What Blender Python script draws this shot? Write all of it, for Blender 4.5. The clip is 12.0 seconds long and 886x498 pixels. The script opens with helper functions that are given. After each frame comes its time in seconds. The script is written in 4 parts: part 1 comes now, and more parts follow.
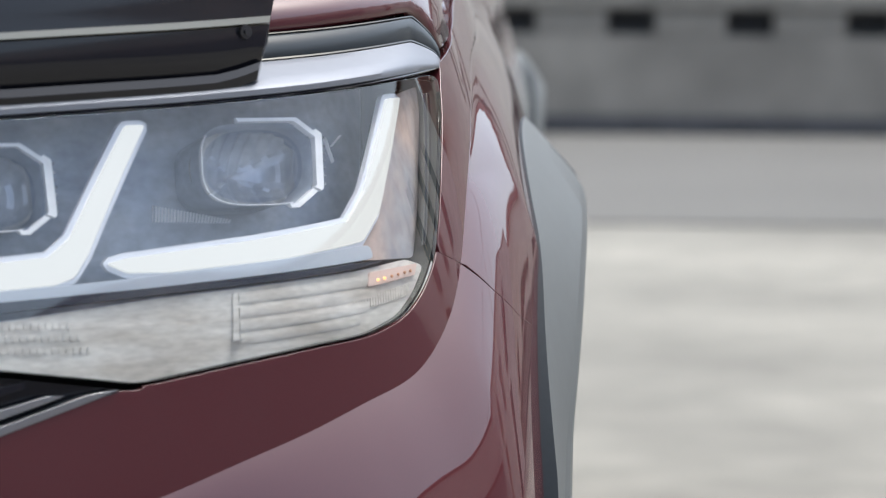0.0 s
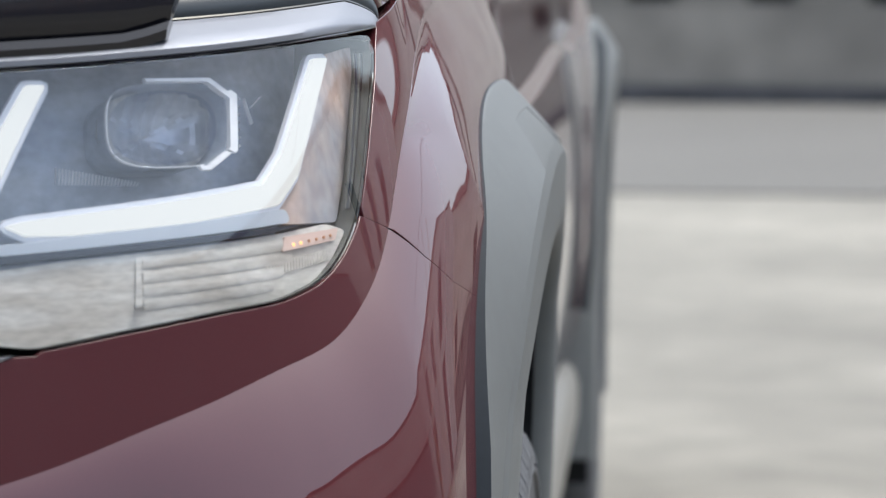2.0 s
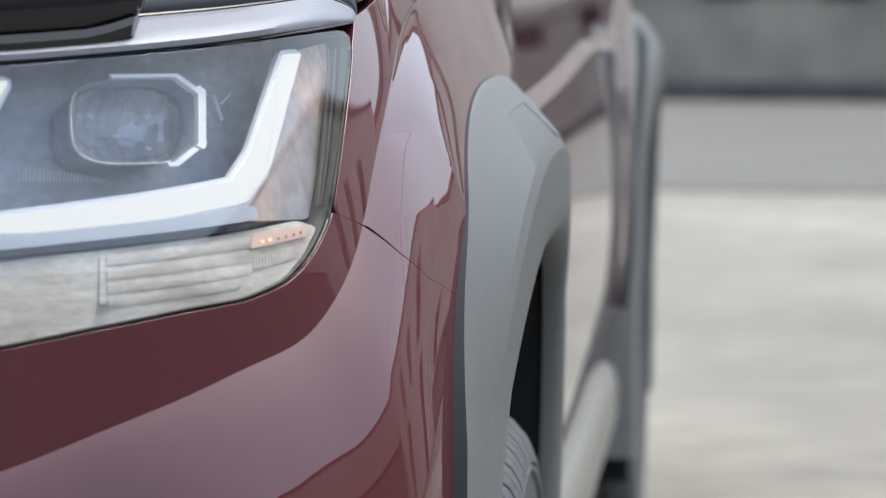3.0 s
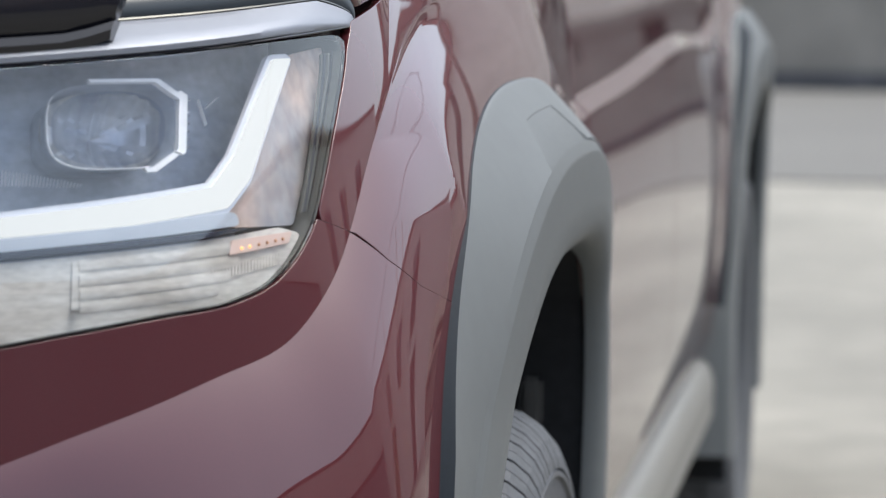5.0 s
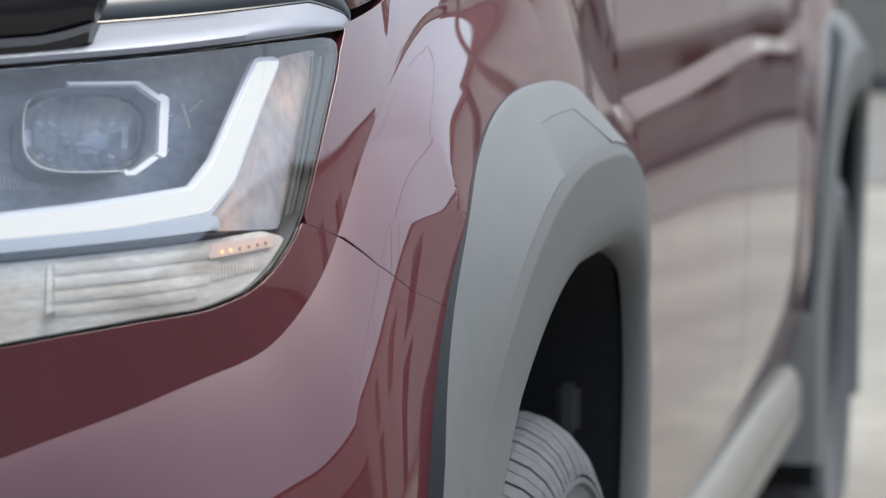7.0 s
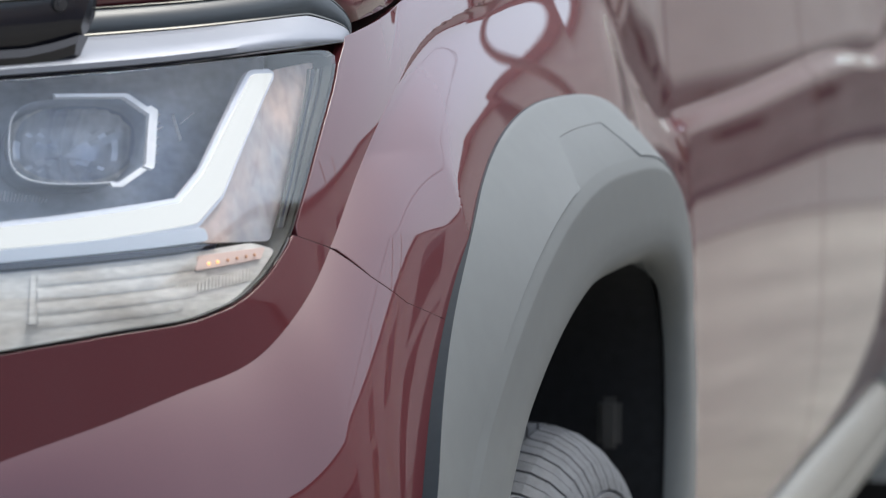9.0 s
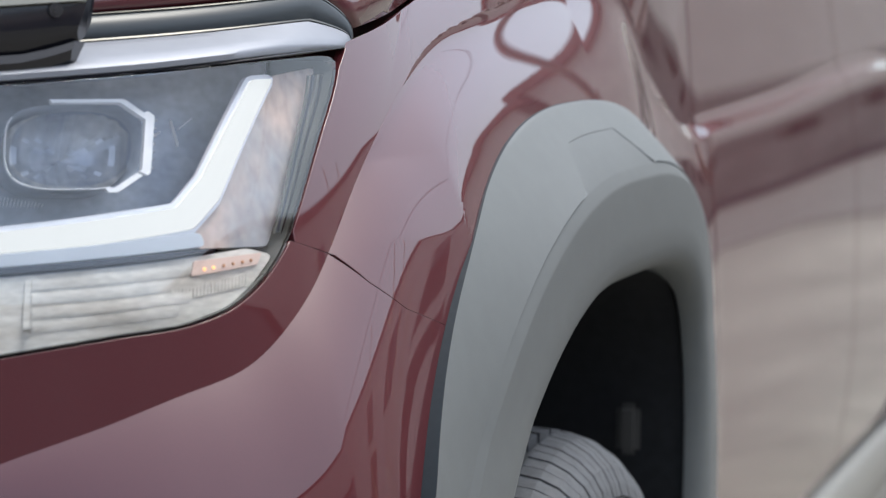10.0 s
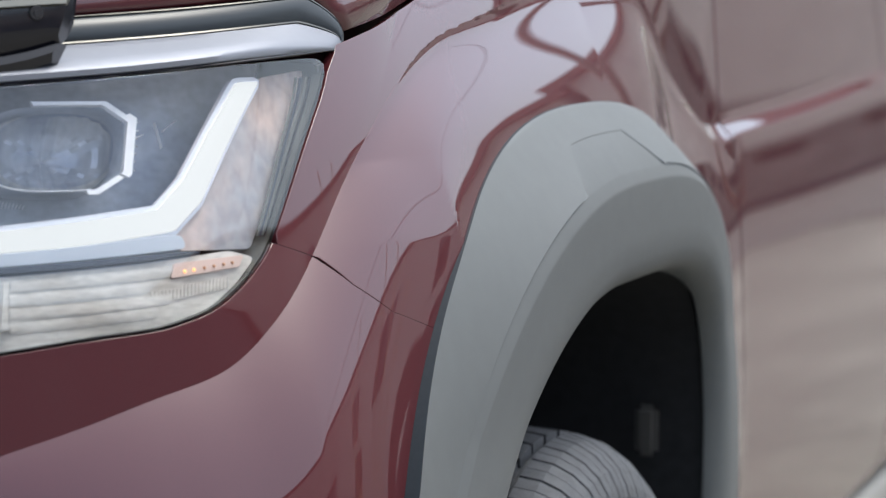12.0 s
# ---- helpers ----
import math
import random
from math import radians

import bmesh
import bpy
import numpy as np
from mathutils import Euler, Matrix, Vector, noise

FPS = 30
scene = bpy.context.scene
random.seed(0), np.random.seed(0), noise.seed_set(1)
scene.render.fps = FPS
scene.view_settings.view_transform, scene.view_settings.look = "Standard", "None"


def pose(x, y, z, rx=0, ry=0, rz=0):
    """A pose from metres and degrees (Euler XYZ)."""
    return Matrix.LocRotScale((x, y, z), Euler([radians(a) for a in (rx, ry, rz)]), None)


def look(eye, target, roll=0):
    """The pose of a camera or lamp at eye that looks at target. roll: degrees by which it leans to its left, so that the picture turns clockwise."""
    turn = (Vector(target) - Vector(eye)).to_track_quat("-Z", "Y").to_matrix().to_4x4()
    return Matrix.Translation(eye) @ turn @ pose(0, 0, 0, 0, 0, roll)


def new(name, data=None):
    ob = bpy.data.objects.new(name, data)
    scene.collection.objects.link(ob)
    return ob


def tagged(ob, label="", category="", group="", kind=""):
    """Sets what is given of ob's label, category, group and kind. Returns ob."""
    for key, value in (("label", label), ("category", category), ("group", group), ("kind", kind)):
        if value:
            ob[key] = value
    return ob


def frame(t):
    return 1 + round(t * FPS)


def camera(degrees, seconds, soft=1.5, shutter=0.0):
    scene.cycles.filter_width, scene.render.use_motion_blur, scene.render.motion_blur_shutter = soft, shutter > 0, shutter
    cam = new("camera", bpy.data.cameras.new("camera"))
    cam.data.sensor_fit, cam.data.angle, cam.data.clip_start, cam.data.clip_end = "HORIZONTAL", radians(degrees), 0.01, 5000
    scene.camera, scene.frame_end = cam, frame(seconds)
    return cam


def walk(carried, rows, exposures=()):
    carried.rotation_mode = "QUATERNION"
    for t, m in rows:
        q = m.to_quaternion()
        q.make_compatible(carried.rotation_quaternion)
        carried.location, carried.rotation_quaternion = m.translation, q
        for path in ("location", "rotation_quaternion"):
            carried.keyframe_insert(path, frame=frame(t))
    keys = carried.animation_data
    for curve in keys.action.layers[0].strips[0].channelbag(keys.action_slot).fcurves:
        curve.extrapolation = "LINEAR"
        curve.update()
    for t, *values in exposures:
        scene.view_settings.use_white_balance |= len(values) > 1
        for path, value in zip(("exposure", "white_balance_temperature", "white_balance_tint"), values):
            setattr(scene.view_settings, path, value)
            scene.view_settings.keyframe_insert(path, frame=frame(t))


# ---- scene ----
cam = camera(16.00, 12.0, soft=1.2)
ROWS = [
    (0.0, 0.9609, -1.7347, 1.0725, 1.211, -4.643, -0.608),
    (0.5, 0.9985, -1.7204, 1.0712, 1.935, -4.789, -0.584),
    (1.0, 1.0391, -1.7058, 1.0699, 2.751, -4.965, -0.550),
    (1.5, 1.0744, -1.6894, 1.0674, 3.404, -5.119, -0.420),
    (2.0, 1.1084, -1.6731, 1.0653, 4.086, -5.199, -0.498),
    (2.5, 1.1429, -1.6589, 1.0636, 4.802, -5.238, -0.446),
    (3.0, 1.1753, -1.6492, 1.0631, 5.560, -5.235, -0.326),
    (5.0, 1.2873, -1.6165, 1.0761, 8.672, -5.514, -0.623),
    (5.5, 1.3124, -1.6082, 1.0766, 9.366, -5.521, -0.615),
    (6.0, 1.3368, -1.5969, 1.0777, 10.045, -5.552, -0.662),
    (6.5, 1.3629, -1.5901, 1.0773, 10.755, -5.521, -0.644),
    (7.0, 1.3851, -1.5802, 1.0753, 11.412, -5.461, -0.526),
    (9.0, 1.4845, -1.5552, 1.0729, 14.237, -5.171, -0.392),
    (9.5, 1.5054, -1.5494, 1.0743, 14.842, -5.147, -0.394),
    (10.0, 1.5274, -1.5438, 1.0737, 15.483, -5.088, -0.374),
    (10.5, 1.5457, -1.5389, 1.0749, 16.006, -5.088, -0.421),
    (11.0, 1.5628, -1.5329, 1.0783, 16.465, -5.172, -0.476),
    (11.5, 1.5808, -1.5264, 1.0797, 16.922, -5.211, -0.507),
    (12.0, 1.5995, -1.5223, 1.0809, 17.378, -5.237, -0.479),
]
walk(cam, [(t, pose(x, y, z, 90 + pitch, roll, yaw)) for t, x, y, z, yaw, pitch, roll in ROWS])

# lens: a long one, opened wide, held on the lamp
cam.data.dof.use_dof = True
cam.data.dof.focus_distance = 2.12
cam.data.dof.aperture_fstop = 9.0

# ---- daylight: a hazy sky with a veiled sun ----
SUN_HEIGHT, SUN_TURN = 73.0, 62.0
world = bpy.data.worlds.new("sky")
scene.world = world
world.use_nodes = True
sky_nodes = world.node_tree.nodes
sky_tex = sky_nodes.new("ShaderNodeTexSky")
sky_tex.sky_type, sky_tex.sun_disc = 'NISHITA', False
sky_tex.sun_elevation, sky_tex.sun_rotation = radians(SUN_HEIGHT), radians(SUN_TURN)
sky_tex.air_density, sky_tex.dust_density, sky_tex.ozone_density = 1.0, 6.0, 1.0
sky_nodes["Background"].inputs[1].default_value = 0.15
veil = sky_nodes.new("ShaderNodeHueSaturation")  # thin cloud takes most of the colour out of the sky
veil.inputs["Saturation"].default_value = 0.72
world.node_tree.links.new(sky_tex.outputs[0], veil.inputs["Color"])
world.node_tree.links.new(veil.outputs[0], sky_nodes["Background"].inputs[0])
sun = new("sun", bpy.data.lights.new("sun", 'SUN'))
sun.data.energy, sun.data.angle, sun.data.color = 0.3, radians(20), (1.0, 0.97, 0.93)
_e, _a = radians(SUN_HEIGHT), radians(SUN_TURN)
sun.matrix_world = look(Vector((math.sin(_a) * math.cos(_e), math.cos(_a) * math.cos(_e), math.sin(_e))) * 30, (0, 0, 0))
scene.view_settings.exposure = 1.63
scene.view_settings.use_white_balance = True
scene.view_settings.white_balance_temperature, scene.view_settings.white_balance_tint = 6250, 5


# ---- materials ----
def material(name, color, rough=0.5, metal=0.0, coat=0.0, coat_ior=1.5, coat_rough=0.015, grain=0.0, scale=30.0, bump=0.0, bump_scale=200.0, spec=0.5, spread=0.25, big=2.0):
    """Principled surface with two scales of colour variation and fine relief."""
    m = bpy.data.materials.new(name)
    m.use_nodes = True
    nt = m.node_tree
    b = nt.nodes["Principled BSDF"]
    b.inputs["Roughness"].default_value, b.inputs["Metallic"].default_value = rough, metal
    b.inputs["Coat Weight"].default_value, b.inputs["Coat IOR"].default_value, b.inputs["Coat Roughness"].default_value = coat, coat_ior, coat_rough
    b.inputs["Specular IOR Level"].default_value = spec
    b.inputs["Base Color"].default_value = (*color, 1)
    if grain or bump:
        co = nt.nodes.new("ShaderNodeTexCoord")
    if grain:
        mixes = []
        for sc, amount in ((scale, grain), (big, grain * spread / 0.25)):
            n = nt.nodes.new("ShaderNodeTexNoise")
            n.inputs["Scale"].default_value, n.inputs["Detail"].default_value = sc, 6
            nt.links.new(co.outputs["Object"], n.inputs["Vector"])
            r = nt.nodes.new("ShaderNodeMapRange")
            r.inputs["From Min"].default_value, r.inputs["From Max"].default_value = 0.25, 0.75
            r.inputs["To Min"].default_value, r.inputs["To Max"].default_value = 1 - amount, 1 + amount
            nt.links.new(n.outputs["Fac"], r.inputs["Value"])
            mixes.append(r)
        mul = nt.nodes.new("ShaderNodeMath")
        mul.operation = 'MULTIPLY'
        nt.links.new(mixes[0].outputs[0], mul.inputs[0])
        nt.links.new(mixes[1].outputs[0], mul.inputs[1])
        vm = nt.nodes.new("ShaderNodeVectorMath")
        vm.operation = 'SCALE'
        vm.inputs[0].default_value = color
        nt.links.new(mul.outputs[0], vm.inputs["Scale"])
        nt.links.new(vm.outputs[0], b.inputs["Base Color"])
    if bump:
        n = nt.nodes.new("ShaderNodeTexNoise")
        n.inputs["Scale"].default_value, n.inputs["Detail"].default_value = bump_scale, 4
        nt.links.new(co.outputs["Object"], n.inputs["Vector"])
        bp = nt.nodes.new("ShaderNodeBump")
        bp.inputs["Strength"].default_value, bp.inputs["Distance"].default_value = bump, 0.002
        nt.links.new(n.outputs["Fac"], bp.inputs["Height"])
        nt.links.new(bp.outputs[0], b.inputs["Normal"])
    return m


def clear_plastic(name, tint, ior=1.75, rough=0.01):
    """A thin clear cover: light passes straight, gloss by Fresnel."""
    m = bpy.data.materials.new(name)
    m.use_nodes = True
    nt = m.node_tree
    nt.nodes.remove(nt.nodes["Principled BSDF"])
    t, g, f, x = (nt.nodes.new(k) for k in ("ShaderNodeBsdfTransparent", "ShaderNodeBsdfGlossy", "ShaderNodeFresnel", "ShaderNodeMixShader"))
    t.inputs[0].default_value, g.inputs["Roughness"].default_value, f.inputs[0].default_value = (*tint, 1), rough, ior
    nt.links.new(f.outputs[0], x.inputs[0])
    nt.links.new(t.outputs[0], x.inputs[1])
    nt.links.new(g.outputs[0], x.inputs[2])
    nt.links.new(x.outputs[0], nt.nodes["Material Output"].inputs[0])
    return m


def mottled(name, a, b, scale, stretch=(1, 1, 1), rough=0.3, fine=0.08, metal=0.0):
    """A surface whose colour drifts between two tones, with fine streaks over it."""
    m = bpy.data.materials.new(name)
    m.use_nodes = True
    nt = m.node_tree
    bsdf = nt.nodes["Principled BSDF"]
    bsdf.inputs["Roughness"].default_value, bsdf.inputs["Metallic"].default_value = rough, metal
    co, mp = nt.nodes.new("ShaderNodeTexCoord"), nt.nodes.new("ShaderNodeMapping")
    mp.inputs["Scale"].default_value = stretch
    nt.links.new(co.outputs["Object"], mp.inputs["Vector"])
    big, small = nt.nodes.new("ShaderNodeTexNoise"), nt.nodes.new("ShaderNodeTexNoise")
    for n, sc in ((big, scale), (small, scale * 7)):
        n.inputs["Scale"].default_value, n.inputs["Detail"].default_value = sc, 4
        nt.links.new(mp.outputs[0], n.inputs["Vector"])
    ramp = nt.nodes.new("ShaderNodeValToRGB")
    ramp.color_ramp.elements[0].position, ramp.color_ramp.elements[1].position = .36, .64
    ramp.color_ramp.elements[0].color, ramp.color_ramp.elements[1].color = (*a, 1), (*b, 1)
    nt.links.new(big.outputs["Fac"], ramp.inputs[0])
    rng = nt.nodes.new("ShaderNodeMapRange")
    rng.inputs["From Min"].default_value, rng.inputs["From Max"].default_value = .3, .7
    rng.inputs["To Min"].default_value, rng.inputs["To Max"].default_value = 1 - fine * 2, 1 + fine * 2
    nt.links.new(small.outputs["Fac"], rng.inputs[0])
    vm = nt.nodes.new("ShaderNodeVectorMath")
    vm.operation = 'SCALE'
    nt.links.new(ramp.outputs[0], vm.inputs[0])
    nt.links.new(rng.outputs[0], vm.inputs["Scale"])
    nt.links.new(vm.outputs[0], bsdf.inputs["Base Color"])
    return m


def glow(name, color, strength, own=1.0):
    m = material(name, tuple(c * own for c in color), 0.3)
    b = m.node_tree.nodes["Principled BSDF"]
    b.inputs["Emission Color"].default_value, b.inputs["Emission Strength"].default_value = (*color, 1), strength
    return m


PAINT = material("red_metallic_paint", (0.054, 0.0096, 0.0130), 0.50, 0.06, spec=0.1, coat=1.0, coat_ior=1.58, coat_rough=0.012, grain=0.05, scale=900, big=3, spread=0.1)
FLARE = material("grey_matt_paint", (0.098, 0.105, 0.108), 0.55, grain=0.04, scale=60, bump=0.06, bump_scale=900, spec=0.15)
SILL = material("satin_grey_sill", (0.138, 0.136, 0.127), 0.42, grain=0.05, scale=60, spec=0.35)
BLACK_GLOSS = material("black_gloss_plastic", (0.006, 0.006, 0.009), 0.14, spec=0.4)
BEAD_LINE = material("dark_bead", (0.09, 0.09, 0.085), 0.3, 1.0)
DULL_LINE = material("dull_bright_line", (0.21, 0.20, 0.17), 0.35, 1.0)
BLACK_MATT = material("black_textured_plastic", (0.014, 0.015, 0.017), 0.65, grain=0.15, scale=120, bump=0.3, bump_scale=700)
TRIM_GREY = material("slate_gloss_trim", (0.022, 0.027, 0.032), 0.3, spec=0.3)
CHROME = material("satin_chrome", (0.26, 0.265, 0.28), 0.28, 1.0)
BRIGHT = material("smoked_satin_trim", (0.172, 0.183, 0.21), 0.52, 0.6, grain=0.03, scale=60)
BOLT_STEEL = material("dark_steel", (0.06, 0.06, 0.065), 0.3, 0.8)
SILVER = material("silvered_plastic", (0.72, 0.74, 0.78), 0.22, 0.9)
PALE = material("pale_lamp_plastic", (0.74, 0.77, 0.84), 0.25)
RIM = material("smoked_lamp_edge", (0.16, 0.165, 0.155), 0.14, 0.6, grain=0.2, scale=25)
SHELF = material("blue_grey_lamp_shelf", (0.50, 0.55, 0.62), 0.3)
FRAME = material("bright_lamp_frame", (0.93, 0.94, 0.96), 0.3, grain=0.06, scale=150)
HOUSING = mottled("blue_grey_lamp_housing", (0.24, 0.29, 0.39), (0.46, 0.50, 0.56), 14, (1, 1, 1.6), 0.32, .06)
LENS = clear_plastic("clear_lamp_cover", (0.97, 0.98, 1.0))
GLASS_DARK = material("tinted_glass", (0.01, 0.012, 0.013), 0.02, coat=1.0)
PROJECTOR = clear_plastic("projector_glass", (0.80, 0.84, 0.92), 1.5, 0.03)
# frosted plastic; the stretched streaks in its colour stand in for reflections
FROSTED = mottled("frosted_reflector", (0.50, 0.475, 0.43), (0.70, 0.69, 0.655), 30, (.5, .5, 1.8), 0.35, .07)
AMBER = mottled("amber_tinted_reflector", (0.34, 0.37, 0.42), (0.52, 0.41, 0.36), 16, (1, 1, .7), 0.25, .08)
DRL = glow("white_lamp_strip", (1.0, 0.975, 0.94), 0.24, 0.10)
AMBER_IN = material("amber_insert_plastic", (0.72, 0.57, 0.51), 0.3)
AMBER_DIM = material("dim_amber_bead", (0.75, 0.42, 0.25), 0.3)
BOWL = mottled("fluted_lamp_bowl", (0.33, 0.36, 0.41), (0.80, 0.77, 0.70), 22, (1, 1, .6), 0.4, .06, .35)
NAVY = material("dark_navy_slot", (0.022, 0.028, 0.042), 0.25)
AMBER_LED = glow("amber_lamp_bead", (1.0, 0.50, 0.20), 0.55)
RUBBER = material("tyre_rubber", (0.058, 0.062, 0.070), 0.7, grain=0.25, scale=90, bump=0.25, bump_scale=500, spread=0.3)
ALLOY = material("grey_alloy", (0.35, 0.36, 0.38), 0.3, 1.0)
CONCRETE = material("pale_concrete", (0.146, 0.139, 0.120), 0.9, grain=0.20, scale=5, bump=0.4, bump_scale=60, spread=0.5, big=0.5)
ASPHALT = material("worn_grey_asphalt", (0.083, 0.080, 0.074), 0.92, grain=0.10, scale=14, bump=0.4, bump_scale=90, big=0.5)
WALL_STONE = material("weathered_concrete_wall", (0.205, 0.189, 0.165), 0.9, grain=0.22, scale=2.2, bump=0.3, bump_scale=40, big=0.6, spread=0.3)
DARK_STONE = material("dark_concrete", (0.06, 0.06, 0.065), 0.9, grain=0.2, scale=5)
FLARE_SHADE = material("dark_flare_shade", (0.014, 0.018, 0.023), 0.7, spec=0.15, grain=0.1, scale=200)
BEIGE = material("cream_plaster", (0.64, 0.58, 0.50), 0.9, grain=0.08, scale=1.5)
DRY_STALK = material("dry_stalk", (0.72, 0.50, 0.26), 0.7, grain=0.15, scale=40)
BRACKET = material("grey_bracket", (0.035, 0.034, 0.032), 0.6)
LINER = material("black_felt_liner", (0.013, 0.014, 0.016), 0.85, spec=0.2, grain=0.2, scale=90, bump=0.3, bump_scale=500)
ROSE_PLASTER = material("dull_rose_plaster", (0.36, 0.31, 0.30), 0.9, grain=0.12, scale=1.5, big=0.3)
TAN = material("tan_plaster", (0.84, 0.73, 0.64), 0.9, grain=0.12, scale=1.5, big=0.3)
DARK_LEAF = material("dark_door_paint", (0.03, 0.02, 0.018), 0.5)
POLE_WOOD = material("brown_pole_wood", (0.16, 0.10, 0.07), 0.8, grain=0.2, scale=12)
BRICK_RED = material("dull_red_plaster", (0.22, 0.09, 0.07), 0.9, grain=0.15, scale=2.0)


# ---- helpers for building ----
def mesh_from(name, verts, faces, mat, normals=None, smooth=True):
    me = bpy.data.meshes.new(name)
    me.from_pydata([tuple(map(float, v)) for v in verts], [], faces)
    me.materials.append(mat)
    me.polygons.foreach_set("use_smooth", [smooth] * len(me.polygons))
    if normals is not None:
        me.normals_split_custom_set_from_vertices([tuple(map(float, n)) for n in normals])
    return me


def part(name, data, parent=None, label="", mat=None):
    """Links a mesh or bmesh as one object, under a thing or part if one is given."""
    if isinstance(data, bmesh.types.BMesh):
        me = bpy.data.meshes.new(name)
        data.to_mesh(me)
        data.free()
        me.materials.append(mat)
        data = me
    ob = new(name, data)
    if parent is not None:
        ob.parent = parent
    if label:
        ob["label"] = label
    return ob


def box_mesh(name, lo, hi, mat, bevel=0.01):
    bm = bmesh.new()
    bmesh.ops.create_cube(bm, size=1)
    for v in bm.verts:
        v.co = Vector([lo[i] + (hi[i] - lo[i]) * (v.co[i] + .5) for i in range(3)])
    if bevel:
        bmesh.ops.bevel(bm, geom=bm.edges[:], offset=bevel, segments=2, affect='EDGES')
    me = bpy.data.meshes.new(name)
    bm.to_mesh(me)
    bm.free()
    me.materials.append(mat)
    return me


def rounded(points, r, n=6):
    """A closed outline with its corners rounded by about r."""
    p = [np.array(q, float) for q in points]
    out = []
    for i in range(len(p)):
        a, b, c = p[i - 1], p[i], p[(i + 1) % len(p)]
        ra, rc = min(r, np.linalg.norm(a - b) * .48), min(r, np.linalg.norm(c - b) * .48)
        u, v = b + (a - b) / np.linalg.norm(a - b) * ra, b + (c - b) / np.linalg.norm(c - b) * rc
        for t in np.linspace(0, 1, n):
            out.append(u * (1 - t) ** 2 + 2 * b * t * (1 - t) + v * t * t)
    return out


def densify(points, step):
    p = [np.array(q, float) for q in points]
    out = []
    for a, b in zip(p, p[1:] + p[:1]):
        n = max(1, int(np.linalg.norm(b - a) / step))
        out += [a + (b - a) * i / n for i in range(n)]
    return out


def inside(poly, q):
    x, y = q[:, 0], q[:, 1]
    r = np.zeros(len(q), bool)
    for a, b in zip(poly, np.roll(poly, -1, 0)):
        cross = (a[1] > y) != (b[1] > y)
        with np.errstate(divide='ignore', invalid='ignore'):
            r ^= cross & (x < (b[0] - a[0]) * (y - a[1]) / (b[1] - a[1]) + a[0])
    return r


def clip_cell(poly, x0, x1, y0, y1):
    for axis, bound, keep in ((0, x0, 1), (0, x1, -1), (1, y0, 1), (1, y1, -1)):
        out = []
        for a, b in zip(poly, poly[1:] + poly[:1]):
            ia, ib = (a[axis] - bound) * keep >= 0, (b[axis] - bound) * keep >= 0
            if ia:
                out.append(a)
            if ia != ib:
                t = (bound - a[axis]) / (b[axis] - a[axis])
                q = [a[0] + (b[0] - a[0]) * t, a[1] + (b[1] - a[1]) * t]
                q[axis] = bound
                out.append(tuple(q))
        poly = out
        if len(poly) < 3:
            return []
    return poly


